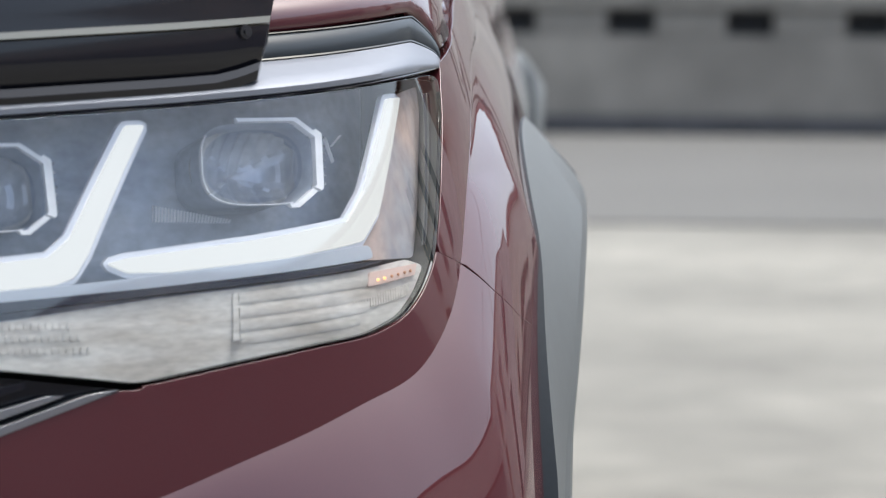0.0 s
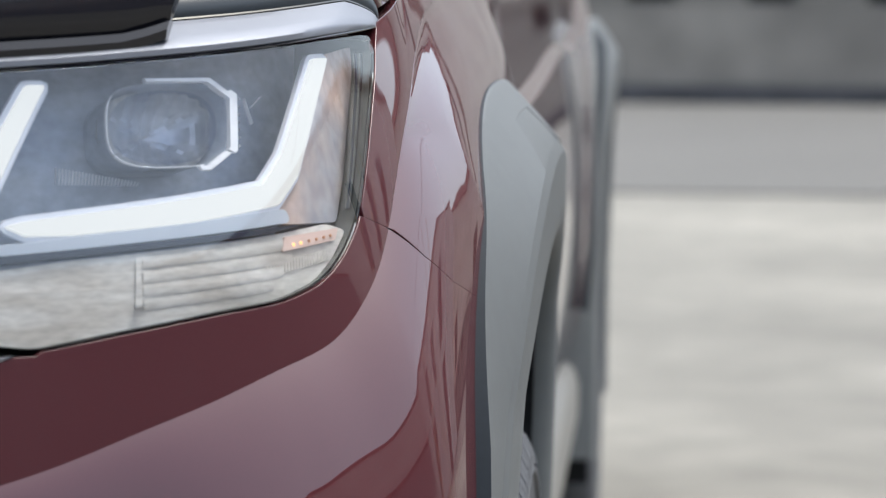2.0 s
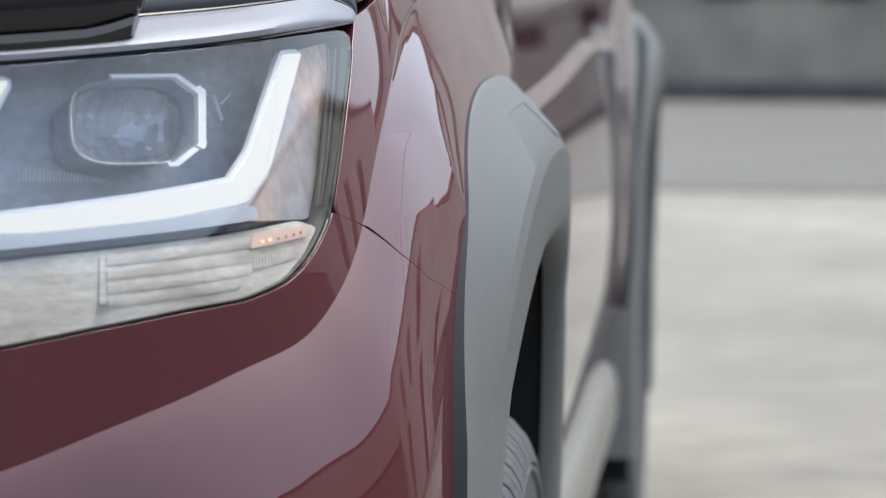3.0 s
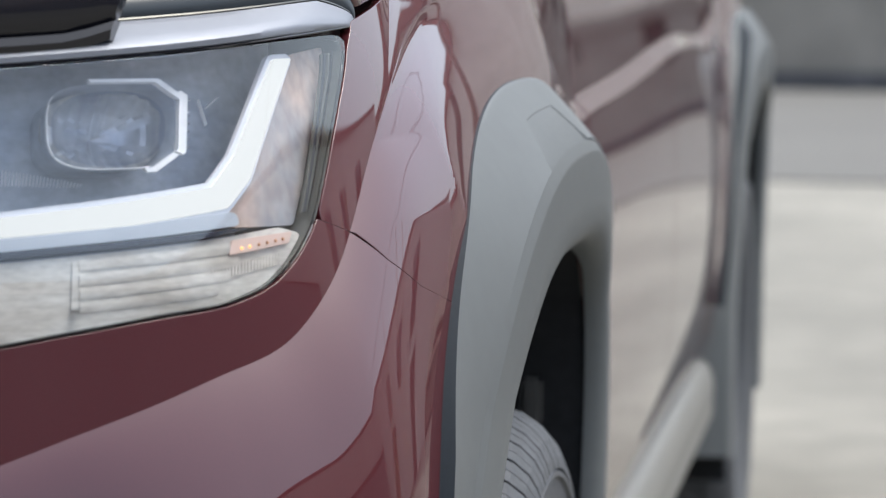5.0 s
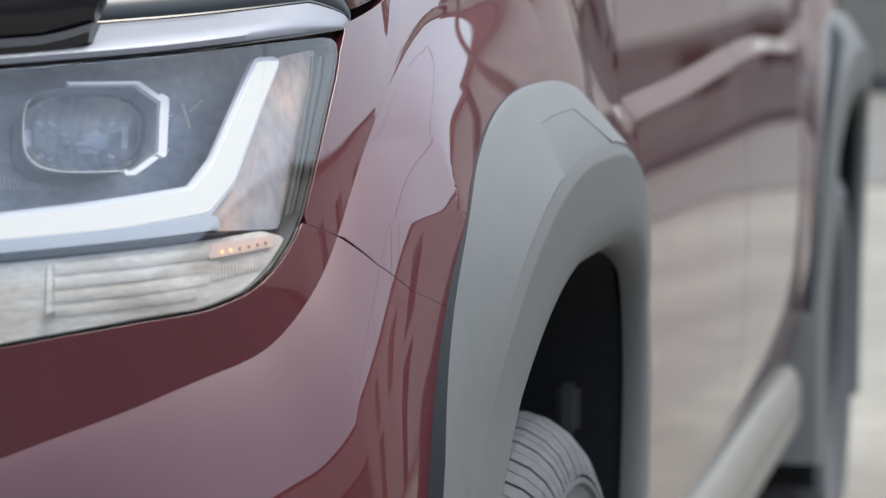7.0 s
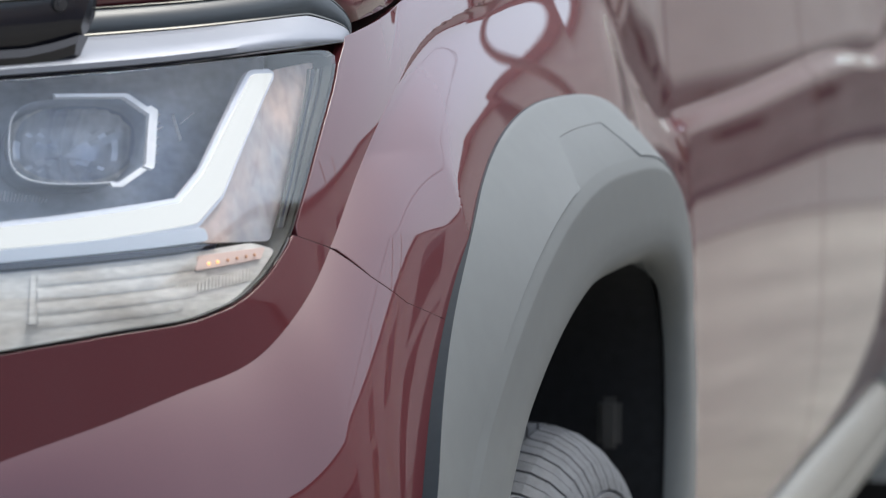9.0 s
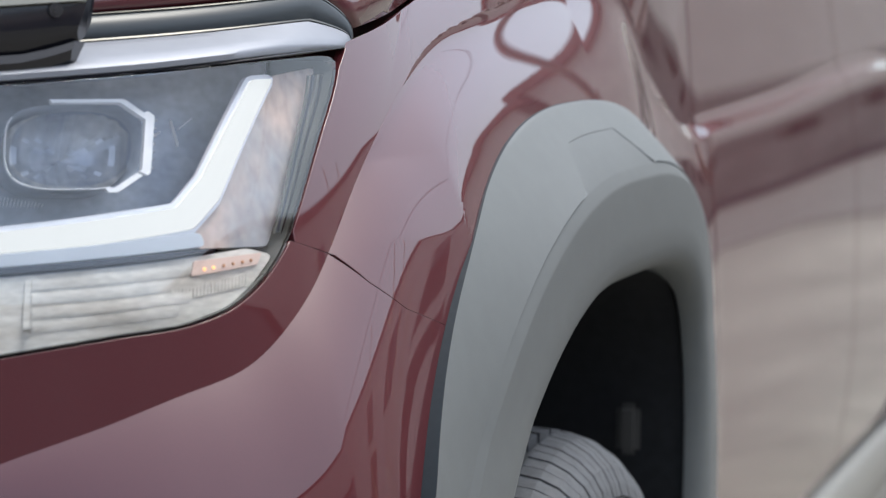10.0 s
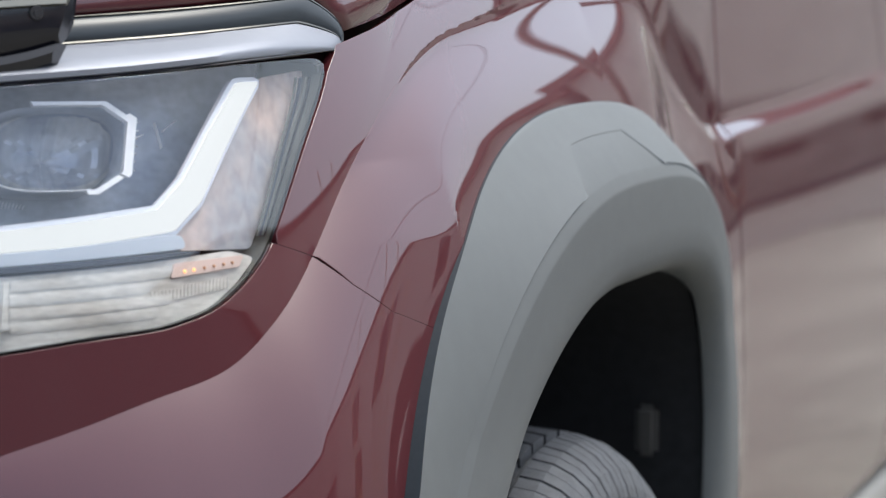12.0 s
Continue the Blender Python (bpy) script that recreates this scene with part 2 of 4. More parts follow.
def panel(name, outline, mat, cell=0.012, f=None, depth=0.0, edge=0.012, lift=None, tall=None):
    """A piece of skin within an outline in (s, z), with true normals and turned-in edges. depth: how far it lies behind the skin.
    lift: a function of (s, z) that raises it."""
    f = f or skin
    outline = densify(outline, min(cell, tall or cell))
    poly = np.array(outline)
    pl = [tuple(q) for q in outline]
    lo, hi = poly.min(0), poly.max(0)
    nx, ny = int((hi[0] - lo[0]) / cell) + 1, int((hi[1] - lo[1]) / (tall or cell)) + 1
    gx, gy = np.linspace(lo[0], hi[0], nx + 1), np.linspace(lo[1], hi[1], ny + 1)
    corner = inside(poly, np.stack(np.meshgrid(gx, gy, indexing='ij'), -1).reshape(-1, 2)).reshape(nx + 1, ny + 1)
    touched = set()
    for a, b in zip(poly, np.roll(poly, -1, 0)):
        for t in np.linspace(0, 1, 13):
            q = a + (b - a) * t
            i, j = (q - lo) / np.maximum(hi - lo, 1e-9) * (nx, ny)
            for di in (-1e-3, 1e-3):
                for dj in (-1e-3, 1e-3):
                    touched.add((min(max(int(i + di), 0), nx - 1), min(max(int(j + dj), 0), ny - 1)))
    index, pts, faces = {}, [], []

    def at(q):
        k = (round(q[0] * 1e6), round(q[1] * 1e6))
        if k not in index:
            index[k] = len(pts)
            pts.append(q)
        return index[k]
    for i in range(nx):
        for j in range(ny):
            block = corner[i:i + 2, j:j + 2]
            if (i, j) in touched or block.any() != block.all():
                c = clip_cell(pl, gx[i], gx[i + 1], gy[j], gy[j + 1])
                ids = []
                for q in c:
                    k = at(q)
                    if k not in ids:
                        ids.append(k)
                if len(ids) > 2:
                    faces.append(ids)
            elif block.all():
                faces.append([at((gx[i], gy[j])), at((gx[i + 1], gy[j])), at((gx[i + 1], gy[j + 1])), at((gx[i], gy[j + 1]))])
    sz = np.array(pts)

    def surface(s, z):
        p = f(s, z)
        if lift is not None:
            p = p + outward(s) * np.asarray(lift(s, z))[..., None]
        return p
    nrm = skin_normal(sz[:, 0], sz[:, 1], surface)
    pos = surface(sz[:, 0], sz[:, 1]) - nrm * depth
    ccw = np.sum(poly[:, 0] * np.roll(poly[:, 1], -1) - np.roll(poly[:, 0], -1) * poly[:, 1]) > 0
    if not ccw:
        poly = poly[::-1]
    faces = [fc if sum(sz[fc[k]][0] * sz[fc[(k + 1) % len(fc)]][1] - sz[fc[(k + 1) % len(fc)]][0] * sz[fc[k]][1] for k in range(len(fc))) > 0 else fc[::-1] for fc in faces]
    verts, normals = list(pos), list(nrm)
    if edge:
        ns = skin_normal(poly[:, 0], poly[:, 1], surface)
        a = surface(poly[:, 0], poly[:, 1]) - ns * depth
        tang = np.roll(a, -1, 0) - np.roll(a, 1, 0)
        side = np.cross(tang, ns)
        side /= np.linalg.norm(side, axis=-1, keepdims=True) + 1e-12
        r = min(.0006, edge / 3)
        k0, n = len(verts), len(poly)
        rings = [(a, ns), (a + side * r * .4 - ns * r * .35, ns + side), (a + side * r * .6 - ns * r, side), (a + side * r * .6 - ns * edge, side)]
        for q, m in rings:
            verts += list(q)
            normals += list(m / (np.linalg.norm(m, axis=-1, keepdims=True) + 1e-12))
        for ring in range(3):
            for i in range(n):
                j = (i + 1) % n
                u, w = k0 + ring * n, k0 + (ring + 1) * n
                faces.append([u + j, u + i, w + i, w + j])
    return mesh_from(name, verts, faces, mat, normals)


def sweep(name, rings, mat, closed=True, caps=True, smooth=True):
    """Skins a row of equal rings of points."""
    rings = [np.asarray(r, float) for r in rings]
    n = len(rings[0])
    verts = np.concatenate(rings)
    faces = []
    for k in range(len(rings) - 1):
        for i in range(n if closed else n - 1):
            j = (i + 1) % n
            faces.append([k * n + i, k * n + j, (k + 1) * n + j, (k + 1) * n + i])
    if caps and closed:
        faces += [list(range(n))[::-1], [len(verts) - n + i for i in range(n)]]
    me = mesh_from(name, verts, faces, mat, smooth=smooth)
    bm = bmesh.new()
    bm.from_mesh(me)
    bmesh.ops.recalc_face_normals(bm, faces=bm.faces[:])
    bm.to_mesh(me)
    bm.free()
    me.set_sharp_from_angle(angle=radians(38))
    return me


def lathe(name, profile, mat, steps=96, axis_y=0.0, axis_z=0.0, sharp=30):
    """Turns a profile of (x, radius) round the x axis."""
    rings = []
    for k in range(steps):
        a = 2 * math.pi * k / steps
        rings.append([(x, axis_y + r * math.sin(a), axis_z + r * math.cos(a)) for x, r in profile])
    n = len(profile)
    verts = [v for r in rings for v in r]
    faces = [[k * n + i, k * n + i + 1, ((k + 1) % steps) * n + i + 1, ((k + 1) % steps) * n + i] for k in range(steps) for i in range(n - 1)]
    me = mesh_from(name, verts, faces, mat)
    bm = bmesh.new()
    bm.from_mesh(me)
    bmesh.ops.recalc_face_normals(bm, faces=bm.faces[:])
    bm.to_mesh(me)
    bm.free()
    me.set_sharp_from_angle(angle=radians(sharp))
    return me



# ---- shape of the car's skin: plan curves at three heights, joined smoothly ----
HUB = 0.357
PLAN_LOW = [(0, -.06), (.30, -.035), (.56, .03), (.735, .11), (.82, .165), (.885, .225), (.922, .28), (.938, .32), (.946, .35), (.953, .40), (.956, .48), (.957, .62), (.957, .86), (.957, 1.3), (.957, 2.0), (.957, 3.2), (.95, 4.2), (.93, 4.7), (.86, 4.97), (.6, 5.05), (0, 5.08)]
PLAN_MID = [(0, -.04), (.30, -.015), (.55, .045), (.718, .125), (.80, .175), (.87, .232), (.908, .282), (.926, .315), (.935, .34), (.945, .39), (.950, .47), (.952, .62), (.953, .86), (.953, 1.3), (.955, 2.0), (.955, 3.2), (.95, 4.2), (.93, 4.7), (.86, 4.97), (.6, 5.05), (0, 5.08)]
PLAN_TOP = [(0, .03), (.30, .05), (.54, .09), (.70, .15), (.79, .212), (.86, .282), (.895, .345), (.913, .405), (.926, .455), (.937, .52), (.944, .60), (.948, .72), (.950, .92), (.950, 1.33), (.952, 2.0), (.952, 3.2), (.945, 4.2), (.92, 4.7), (.85, 4.95), (.6, 5.03), (0, 5.06)]
Z_LOW, Z_MID, Z_TOP = 0.62, 0.87, 1.005


def spline_through(knots, values):
    """A smooth curve through values at the knots (natural cubic), as a function of an array."""
    k, v = np.asarray(knots, float), np.asarray(values, float)
    n, h = len(k), np.diff(np.asarray(knots, float))
    m = np.zeros((n, n))
    rhs = np.zeros(v.shape)
    m[0, 0] = m[-1, -1] = 1
    for i in range(1, n - 1):
        m[i, i - 1:i + 2] = h[i - 1], 2 * (h[i - 1] + h[i]), h[i]
        rhs[i] = 6 * ((v[i + 1] - v[i]) / h[i] - (v[i] - v[i - 1]) / h[i - 1])
    c = np.linalg.solve(m, rhs)

    def curve(s):
        s = np.asarray(s, float)
        i = np.clip(np.searchsorted(k, s) - 1, 0, n - 2)
        a, b, g = k[i + 1] - s, s - k[i], h[i]
        if v.ndim > 1:
            a, b, g = a[..., None], b[..., None], g[..., None]
        return c[i] * a ** 3 / (6 * g) + c[i + 1] * b ** 3 / (6 * g) + (v[i] / g - c[i] * g / 6) * a + (v[i + 1] / g - c[i + 1] * g / 6) * b
    return curve


S_KNOTS = np.concatenate([[0], np.cumsum(np.hypot(*np.diff(np.array(PLAN_MID, float), axis=0).T))])
low_curve, mid_curve, top_curve = (spline_through(S_KNOTS, p) for p in (PLAN_LOW, PLAN_MID, PLAN_TOP))


def base_skin(s, z):
    """The skin without its swellings, at arc length s round the plan and height z."""
    s, z = np.broadcast_arrays(np.asarray(s, float), np.asarray(z, float))
    q = np.clip(z, 0.3, 1.2)
    a, b, c = low_curve(s), mid_curve(s), top_curve(s)
    la = ((q - Z_MID) * (q - Z_TOP) / ((Z_LOW - Z_MID) * (Z_LOW - Z_TOP)))[..., None]
    lb = ((q - Z_LOW) * (q - Z_TOP) / ((Z_MID - Z_LOW) * (Z_MID - Z_TOP)))[..., None]
    lc = ((q - Z_LOW) * (q - Z_MID) / ((Z_TOP - Z_LOW) * (Z_TOP - Z_MID)))[..., None]
    below = (q < Z_LOW)[..., None]
    t = np.clip((Z_LOW - q) / 0.3, 0, 1)[..., None]
    inward = np.stack([np.where(a[..., 0] > .5, -.03, 0) * 1.0, np.where(a[..., 1] < .3, .04, 0)], -1)
    xy = la * a + lb * b + lc * c
    # between the wheels' noses the skin under the lamps stands upright
    u = np.clip((Z_MID - q) / (Z_MID - Z_LOW), 0, 1)[..., None]
    upright = .45 * np.clip((1.04 - s) / .10, 0, 1)[..., None] * (q < Z_MID)[..., None]
    xy = xy + (b + (a - b) * u ** 1.6 - xy) * upright
    xy = np.where(below, a + inward * t * t, xy)
    # the wing's shoulder rolls in towards the bonnet
    roll = np.clip((s - 1.03) / .05, 0, 1) * np.clip((1.9 - s) / .3, 0, 1)
    over = np.clip(q - .957, 0, .145)
    d = mid_curve(s + 1e-3) - mid_curve(s - 1e-3)
    d = d / np.linalg.norm(d, axis=-1, keepdims=True)
    xy = xy - np.stack([d[..., 1], -d[..., 0]], -1) * (1.5 * roll * over * over)[..., None]
    return np.concatenate([xy, z[..., None]], -1)


def outward(s):
    d = (mid_curve(np.asarray(s) + 1e-3) - mid_curve(np.asarray(s) - 1e-3))
    d = d / np.linalg.norm(d, axis=-1, keepdims=True)
    return np.stack([d[..., 1], -d[..., 0], np.zeros(d.shape[:-1])], -1)


# the crease that bounds the swellings over the wheels and runs along the doors
CREASE = [(-.2, .62), (.0, .64), (.25, .675), (.45, .71), (.62, .738), (.783, .770), (.831, .785), (.888, .802), (.94, .818), (.982, .8305), (1.015, .853), (1.035, .873), (1.051, .900), (1.063, .932), (1.078, .967), (1.098, .997), (1.13, 1.020), (1.19, 1.035), (1.289, 1.046), (1.482, 1.062), (1.70, 1.068), (1.80, 1.053), (1.85, 1.028), (1.905, .992), (1.97, .965), (2.035, .942), (2.08, .930), (2.15, .9275), (2.40, .932), (2.719, .940), (3.521, .953), (4.018, .962), (4.176, 1.0), (4.336, 1.04), (4.578, 1.06), (4.797, 1.03), (5.0, .97), (5.225, .95), (5.565, .95)]
crease_sz = np.array(CREASE)
_k = np.concatenate([[0], np.cumsum(np.hypot(*np.diff(crease_sz, axis=0).T))])
crease_line = spline_through(_k, crease_sz)(np.linspace(0, _k[-1], 900))


def crease_distance(s, z):
    """How far below the crease (plus) a place of the skin is."""
    s, z = np.broadcast_arrays(np.asarray(s, float), np.asarray(z, float))
    out = np.empty(s.size)
    sf, zf = s.ravel(), z.ravel()
    a, d = crease_line[:-1], np.diff(crease_line, axis=0)
    for i in range(0, s.size, 4000):
        ps = np.stack([sf[i:i + 4000], zf[i:i + 4000]], -1)[:, None]
        t = np.clip(((ps - a) * d).sum(-1) / (d * d).sum(-1), 0, 1)
        v = ps - a - t[..., None] * d
        r = np.hypot(v[..., 0], v[..., 1])
        j = r.argmin(1)
        k = np.arange(len(j))
        side = np.sign(d[j, 0] * v[k, j, 1] - d[j, 1] * v[k, j, 0])
        out[i:i + 4000] = -side * r[k, j]
    return out.reshape(s.shape)


def swollen(s, z, raw, true=None):
    """The skin below the crease; raw: the distance from it."""
    p = base_skin(s, z)
    y = p[..., 1]
    door = np.clip((y - 1.15) / .3, 0, 1) * np.clip((3.5 - y) / .3, 0, 1) * (p[..., 0] > .9)
    ledge = np.clip((raw + .0005) / .015, -2, 1)
    ledge = .0118 * np.where(ledge < .85, ledge, .85 + .15 * np.sin((np.clip(ledge, .85, 1) - .85) / .15 * math.pi / 2) * .9)
    nose = np.clip((1.17 - np.asarray(s, float)) / .17, 0, 1)
    nose = nose * nose * (3 - 2 * nose)
    front = np.clip((.94 - np.asarray(s, float)) / .13, 0, 1)
    front = 1 - .75 * front * front * (3 - 2 * front)
    deep, wide = (.070 - .013 * nose) * front, (.140 - .026 * nose) * front
    low = np.clip((np.asarray(z, float) - .25) / .45, 0, 1)
    d = np.clip(raw, -.02, None)
    # a tight fold under the crease over the wheel, opening out towards the bumper
    fold, high = np.clip((np.asarray(s, float) - 1.0) / .16, 0, 1), np.clip((np.asarray(z, float) - .90) / .05, 0, 1)
    fold = .0118 * fold * fold * (3 - 2 * fold) * (1 - np.exp(-np.clip(d, 0, None) / (.0130 + .045 * (1 - high))))
    swell = ((deep * (1 - np.exp(-d / wide)) - fold) * (1 - door) + ledge * door) * (low * low * (3 - 2 * low))
    # the doors lean in above the crease and are barrelled below it
    g = np.asarray(raw if true is None else true, float)
    low_g = np.clip(g - .14, 0, .5)
    lean = np.where(g < 0, .095 * np.clip(g, -.25, 0), np.where(g < .14, .165 * g - .52 * g * g, .0129 + .019 * low_g - .11 * low_g ** 2))
    swell = swell + door * lean
    return p + outward(s) * swell[..., None]


def skin_above(s, z):
    raw = crease_distance(s, z)
    return swollen(s, z, 0 * raw, np.minimum(raw, 0))


def skin_below(s, z):
    return swollen(s, z, crease_distance(s, z))


def skin(s, z):
    raw = crease_distance(s, z)
    soft = .0015
    d = np.where(raw > 12 * soft, raw, soft * np.log1p(np.exp(np.clip(raw, -1, 12 * soft) / soft)))
    return swollen(s, z, d, raw)


def skin_normal(s, z, f=None):
    f, e = f or skin, 1.2e-3
    du = f(np.asarray(s) + e, z) - f(np.asarray(s) - e, z)
    dv = f(s, np.asarray(z) + e) - f(s, np.asarray(z) - e)
    n = np.cross(du, dv)
    return n / np.linalg.norm(n, axis=-1, keepdims=True)



# ---- the ground and what stands far off ----
def grid_sheet(name, x0, x1, y0, y1, z, nx, ny, mat, swell=0.0):
    bm = bmesh.new()
    vs = [[bm.verts.new((x0 + (x1 - x0) * i / nx, y0 + (y1 - y0) * j / ny, z + swell * noise.noise((i * .37, j * .41, z)))) for j in range(ny + 1)] for i in range(nx + 1)]
    for i in range(nx):
        for j in range(ny):
            bm.faces.new((vs[i][j], vs[i + 1][j], vs[i + 1][j + 1], vs[i][j + 1]))
    me = bpy.data.meshes.new(name)
    bm.to_mesh(me)
    bm.free()
    me.materials.append(mat)
    return me


WALL_Y, HOLE_X = 22.6, 1.897
ground = tagged(part("ground", grid_sheet("ground", -1500, 1500, -1500, 1500, 0, 8, 8, CONCRETE)), "pale sunlit concrete yard with faint stains", "ground", kind="structure")
road = tagged(part("road", box_mesh("road", (-60, 13.0, -0.05), (60, WALL_Y - .3, 0.012), ASPHALT, 0.004)), "worn grey asphalt lane along the wall", "road", kind="structure")


def parapet_wall():
    """A low concrete wall with a row of square openings under its coping, and a dark foot."""
    wall = tagged(new("wall_north"), "low weathered concrete wall with a row of dark openings", "wall", kind="structure")
    pitch, w = 0.918, 0.37
    x0, x1 = HOLE_X + w / 2 - 40 * pitch, HOLE_X + w / 2 + 40 * pitch
    part("wall_foot", box_mesh("wall_foot", (x0, WALL_Y - .12, 0), (x1, WALL_Y + .32, 0.14), DARK_STONE, .02), wall, "dark foot")
    part("wall_face", box_mesh("wall_face", (x0, WALL_Y, .14), (x1, WALL_Y + .25, .77), WALL_STONE, .01), wall)
    part("coping", box_mesh("coping", (x0, WALL_Y - .03, .965), (x1, WALL_Y + .28, 1.10), WALL_STONE, .02), wall)
    pier = box_mesh("pier", (0, WALL_Y, .77), (pitch - w, WALL_Y + .25, .965), WALL_STONE, .008)
    for k in range(80):
        part("pier", pier, wall).location = (x0 + k * pitch, 0, 0)
    # slab added behind the openings, coloured dark so that they look dark
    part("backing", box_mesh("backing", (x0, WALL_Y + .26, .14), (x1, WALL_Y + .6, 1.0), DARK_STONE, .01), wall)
    return wall


parapet_wall()


def long_building(name, label, wall_lo, wall_hi, facing, mat, pitch, sill=3.4, high=1.4, first=-99.0, eave=.7, doors=True, thick=.5):
    """A long two-storey building under a brown eave, with dark windows above and tall dark doors below."""
    b = tagged(new(name), label, "building", kind="structure")
    part("wall", box_mesh("wall", wall_lo, wall_hi, mat, .02), b)
    lo, hi = (wall_lo[0] - eave, wall_lo[1] - eave, wall_hi[2]), (wall_hi[0] + eave, wall_hi[1] + eave, wall_hi[2] + thick)
    part("roof", box_mesh("roof", lo, hi, BRICK_RED, .03), b, "brown roof edge")
    along = 1 if facing == 'x' else 0
    length = wall_hi[along] - wall_lo[along]
    face = wall_lo[1 - along]

    def opening(kind, w, z0, z1, mat_in):
        lo = [0, 0, z0]
        hi = [w, w, z1]
        lo[1 - along], hi[1 - along] = face - .05, face + .10
        return box_mesh(kind, lo, hi, mat_in, .015)
    pane, leaf = opening("window", pitch * .34, sill, sill + high, GLASS_DARK), opening("door", pitch * .42, .02, 2.9, DARK_LEAF)
    for k in range(int(length / pitch)):
        at = [0, 0, 0]
        at[along] = wall_lo[along] + .8 + k * pitch
        if at[along] < first:
            continue
        part("window", pane, b).location = at
        if doors and k % 3:
            at[along] += .35
            part("door", leaf, b).location = at
    return b


long_building("yard_building", "long tan two-storey building with a brown eave and dark openings", (15.0, -59.2, 0), (22.0, 22.0, 5.62), 'x', TAN, 3.4, first=8.0, eave=.1, thick=.14)
# added out of view: gives the bumper below the lamp something dark to mirror
plain = tagged(new("plain_building"), "long low dull rose block, added unseen to darken the bumper's reflection", "building", kind="structure")
part("wall", box_mesh("wall", (13.6, -59.0, 0), (14.85, 5.2, 3.1), ROSE_PLASTER, .02), plain)
part("roof", box_mesh("roof", (13.45, -59.1, 3.1), (14.85, 5.35, 3.22), BRICK_RED, .03), plain, "brown roof edge")
long_building("street_building", "pale two-storey building beyond the low wall", (2.0, 27.0, 0), (8.2, 36.0, 6.0), 'y', BEIGE, 1.5, first=99, eave=.4, doors=False)
long_building("low_street_building", "low pale building beyond the wall", (8.7, 27.0, 0), (31.0, 36.0, 5.5), 'y', BEIGE, 2.4, sill=1.3, high=.9, eave=.4, doors=False)



def utility_pole(x, y, h):
    """A round wooden pole with a metal cap."""
    pole = tagged(new("utility_pole"), "brown weathered wooden utility pole with a metal cap", "pole")
    rings = [[(x + r * math.cos(a), y + r * math.sin(a), z) for a in np.linspace(0, 2 * math.pi, 13)[:-1]] for z, r in ((0, .16), (h * .5, .14), (h, .11), (h + .02, .08))]
    part("shaft", sweep("shaft", rings, POLE_WOOD), pole)
    part("cap", box_mesh("cap", (x - .12, y - .12, h), (x + .12, y + .12, h + .05), BRACKET, .01), pole, "dark metal cap")
    return x, y - .1, h * .72


def overhead_cable(a, b, sag, r=.016):
    p, q = Vector(a), Vector(b)
    rings = []
    for t in np.linspace(0, 1, 40):
        c = p + (q - p) * t - Vector((0, 0, 4 * sag * t * (1 - t)))
        rings.append([(c.x + r * math.cos(k), c.y, c.z + r * math.sin(k)) for k in np.linspace(0, 2 * math.pi, 7)[:-1]])
    return tagged(part("overhead_cable", sweep("overhead_cable", rings, BLACK_MATT)), "thin black cable hung from a wooden pole to an eave", "cable")


overhead_cable(utility_pole(5.85, 21.8, 10.5), (14.32, 3.2, 5.66), .12)

# ---- the car ----
car = tagged(new("car"), "dark red metallic sport utility car with grey wheel arch flares", "car")


def base_only(s, z):
    return base_skin(s, z)


def lens_top(s):
    return np.interp(s, [0, .45, .70, .80, .90, .98, 1.032], [.985, .988, .995, 1.001, 1.0085, 1.0155, 1.0195])


# outlines on the skin, as (s, z)
LAMP = [(.46, .872), (.682, .849), (.77, .837), (.828, .8455), (.893, .854), (.938, .858), (.972, .867), (.993, .881), (1.006, .895), (1.013, .906), (1.022, .935), (1.028, .962), (1.034, .995), (1.0335, 1.0175), (.98, 1.0145), (.90, 1.008), (.80, 1.0005), (.70, .9945), (.46, .987)]


def grow(outline, d):
    """The outline, widened by d."""
    p = np.array(densify(outline, .01))
    t = np.roll(p, -1, 0) - np.roll(p, 1, 0)
    n = np.stack([t[:, 1], -t[:, 0]], -1)
    n /= np.linalg.norm(n, axis=1, keepdims=True) + 1e-12
    area = np.sum(p[:, 0] * np.roll(p[:, 1], -1) - np.roll(p[:, 0], -1) * p[:, 1])
    return p + n * d * (1 if area > 0 else -1)


LAMP = [tuple(q) for q in rounded(LAMP, .012, 4)]
lamp_wide = [tuple(q) for q in grow(LAMP, .0020)]
lamp_low = [q for q in lamp_wide if q[0] > .773 and q[1] < .9085]
lamp_low.sort(key=lambda q: q[0] + q[1] * .3)
lamp_side = [q for q in lamp_wide if q[0] > 1.0 and .9085 < q[1] < 1.012] + [(1.0375, 1.0195)]
lamp_side.sort(key=lambda q: q[1])
SEAM = [(1.0175, .9035), (1.052, .893), (1.079, .875), (1.118, .856), (1.18, .838), (1.26, .815)]
G, GS = .0002, .0004  # half the gap between bumper and wing


def arch_ring(half, rise, power, count=60, low=0.25, c=(0.84, 0.40), rear=None):
    """A superellipse arch over the front wheel, front foot first, as (y, z)."""
    out = []
    for a in np.linspace(math.pi, 0, count):
        ca, sa = math.cos(a), math.sin(a)
        half_at, p_at = (half, power) if ca < 0 or rear is None else rear
        out.append((c[0] + half_at * math.copysign(abs(ca) ** (2 / p_at), ca), c[1] + rise * abs(sa) ** (2 / p_at)))
    return [(out[0][0] + .01, low)] + out + [(out[-1][0] - .01, low)]


Y_TO_S = S_KNOTS[12] - .86  # along the side s runs with y
ARCH_SKIN = [(y + Y_TO_S, z) for y, z in arch_ring(.49, .52, 2.5, 40)]
front_arch = [q for q in ARCH_SKIN if q[0] < 1.32 and q[1] < .80]
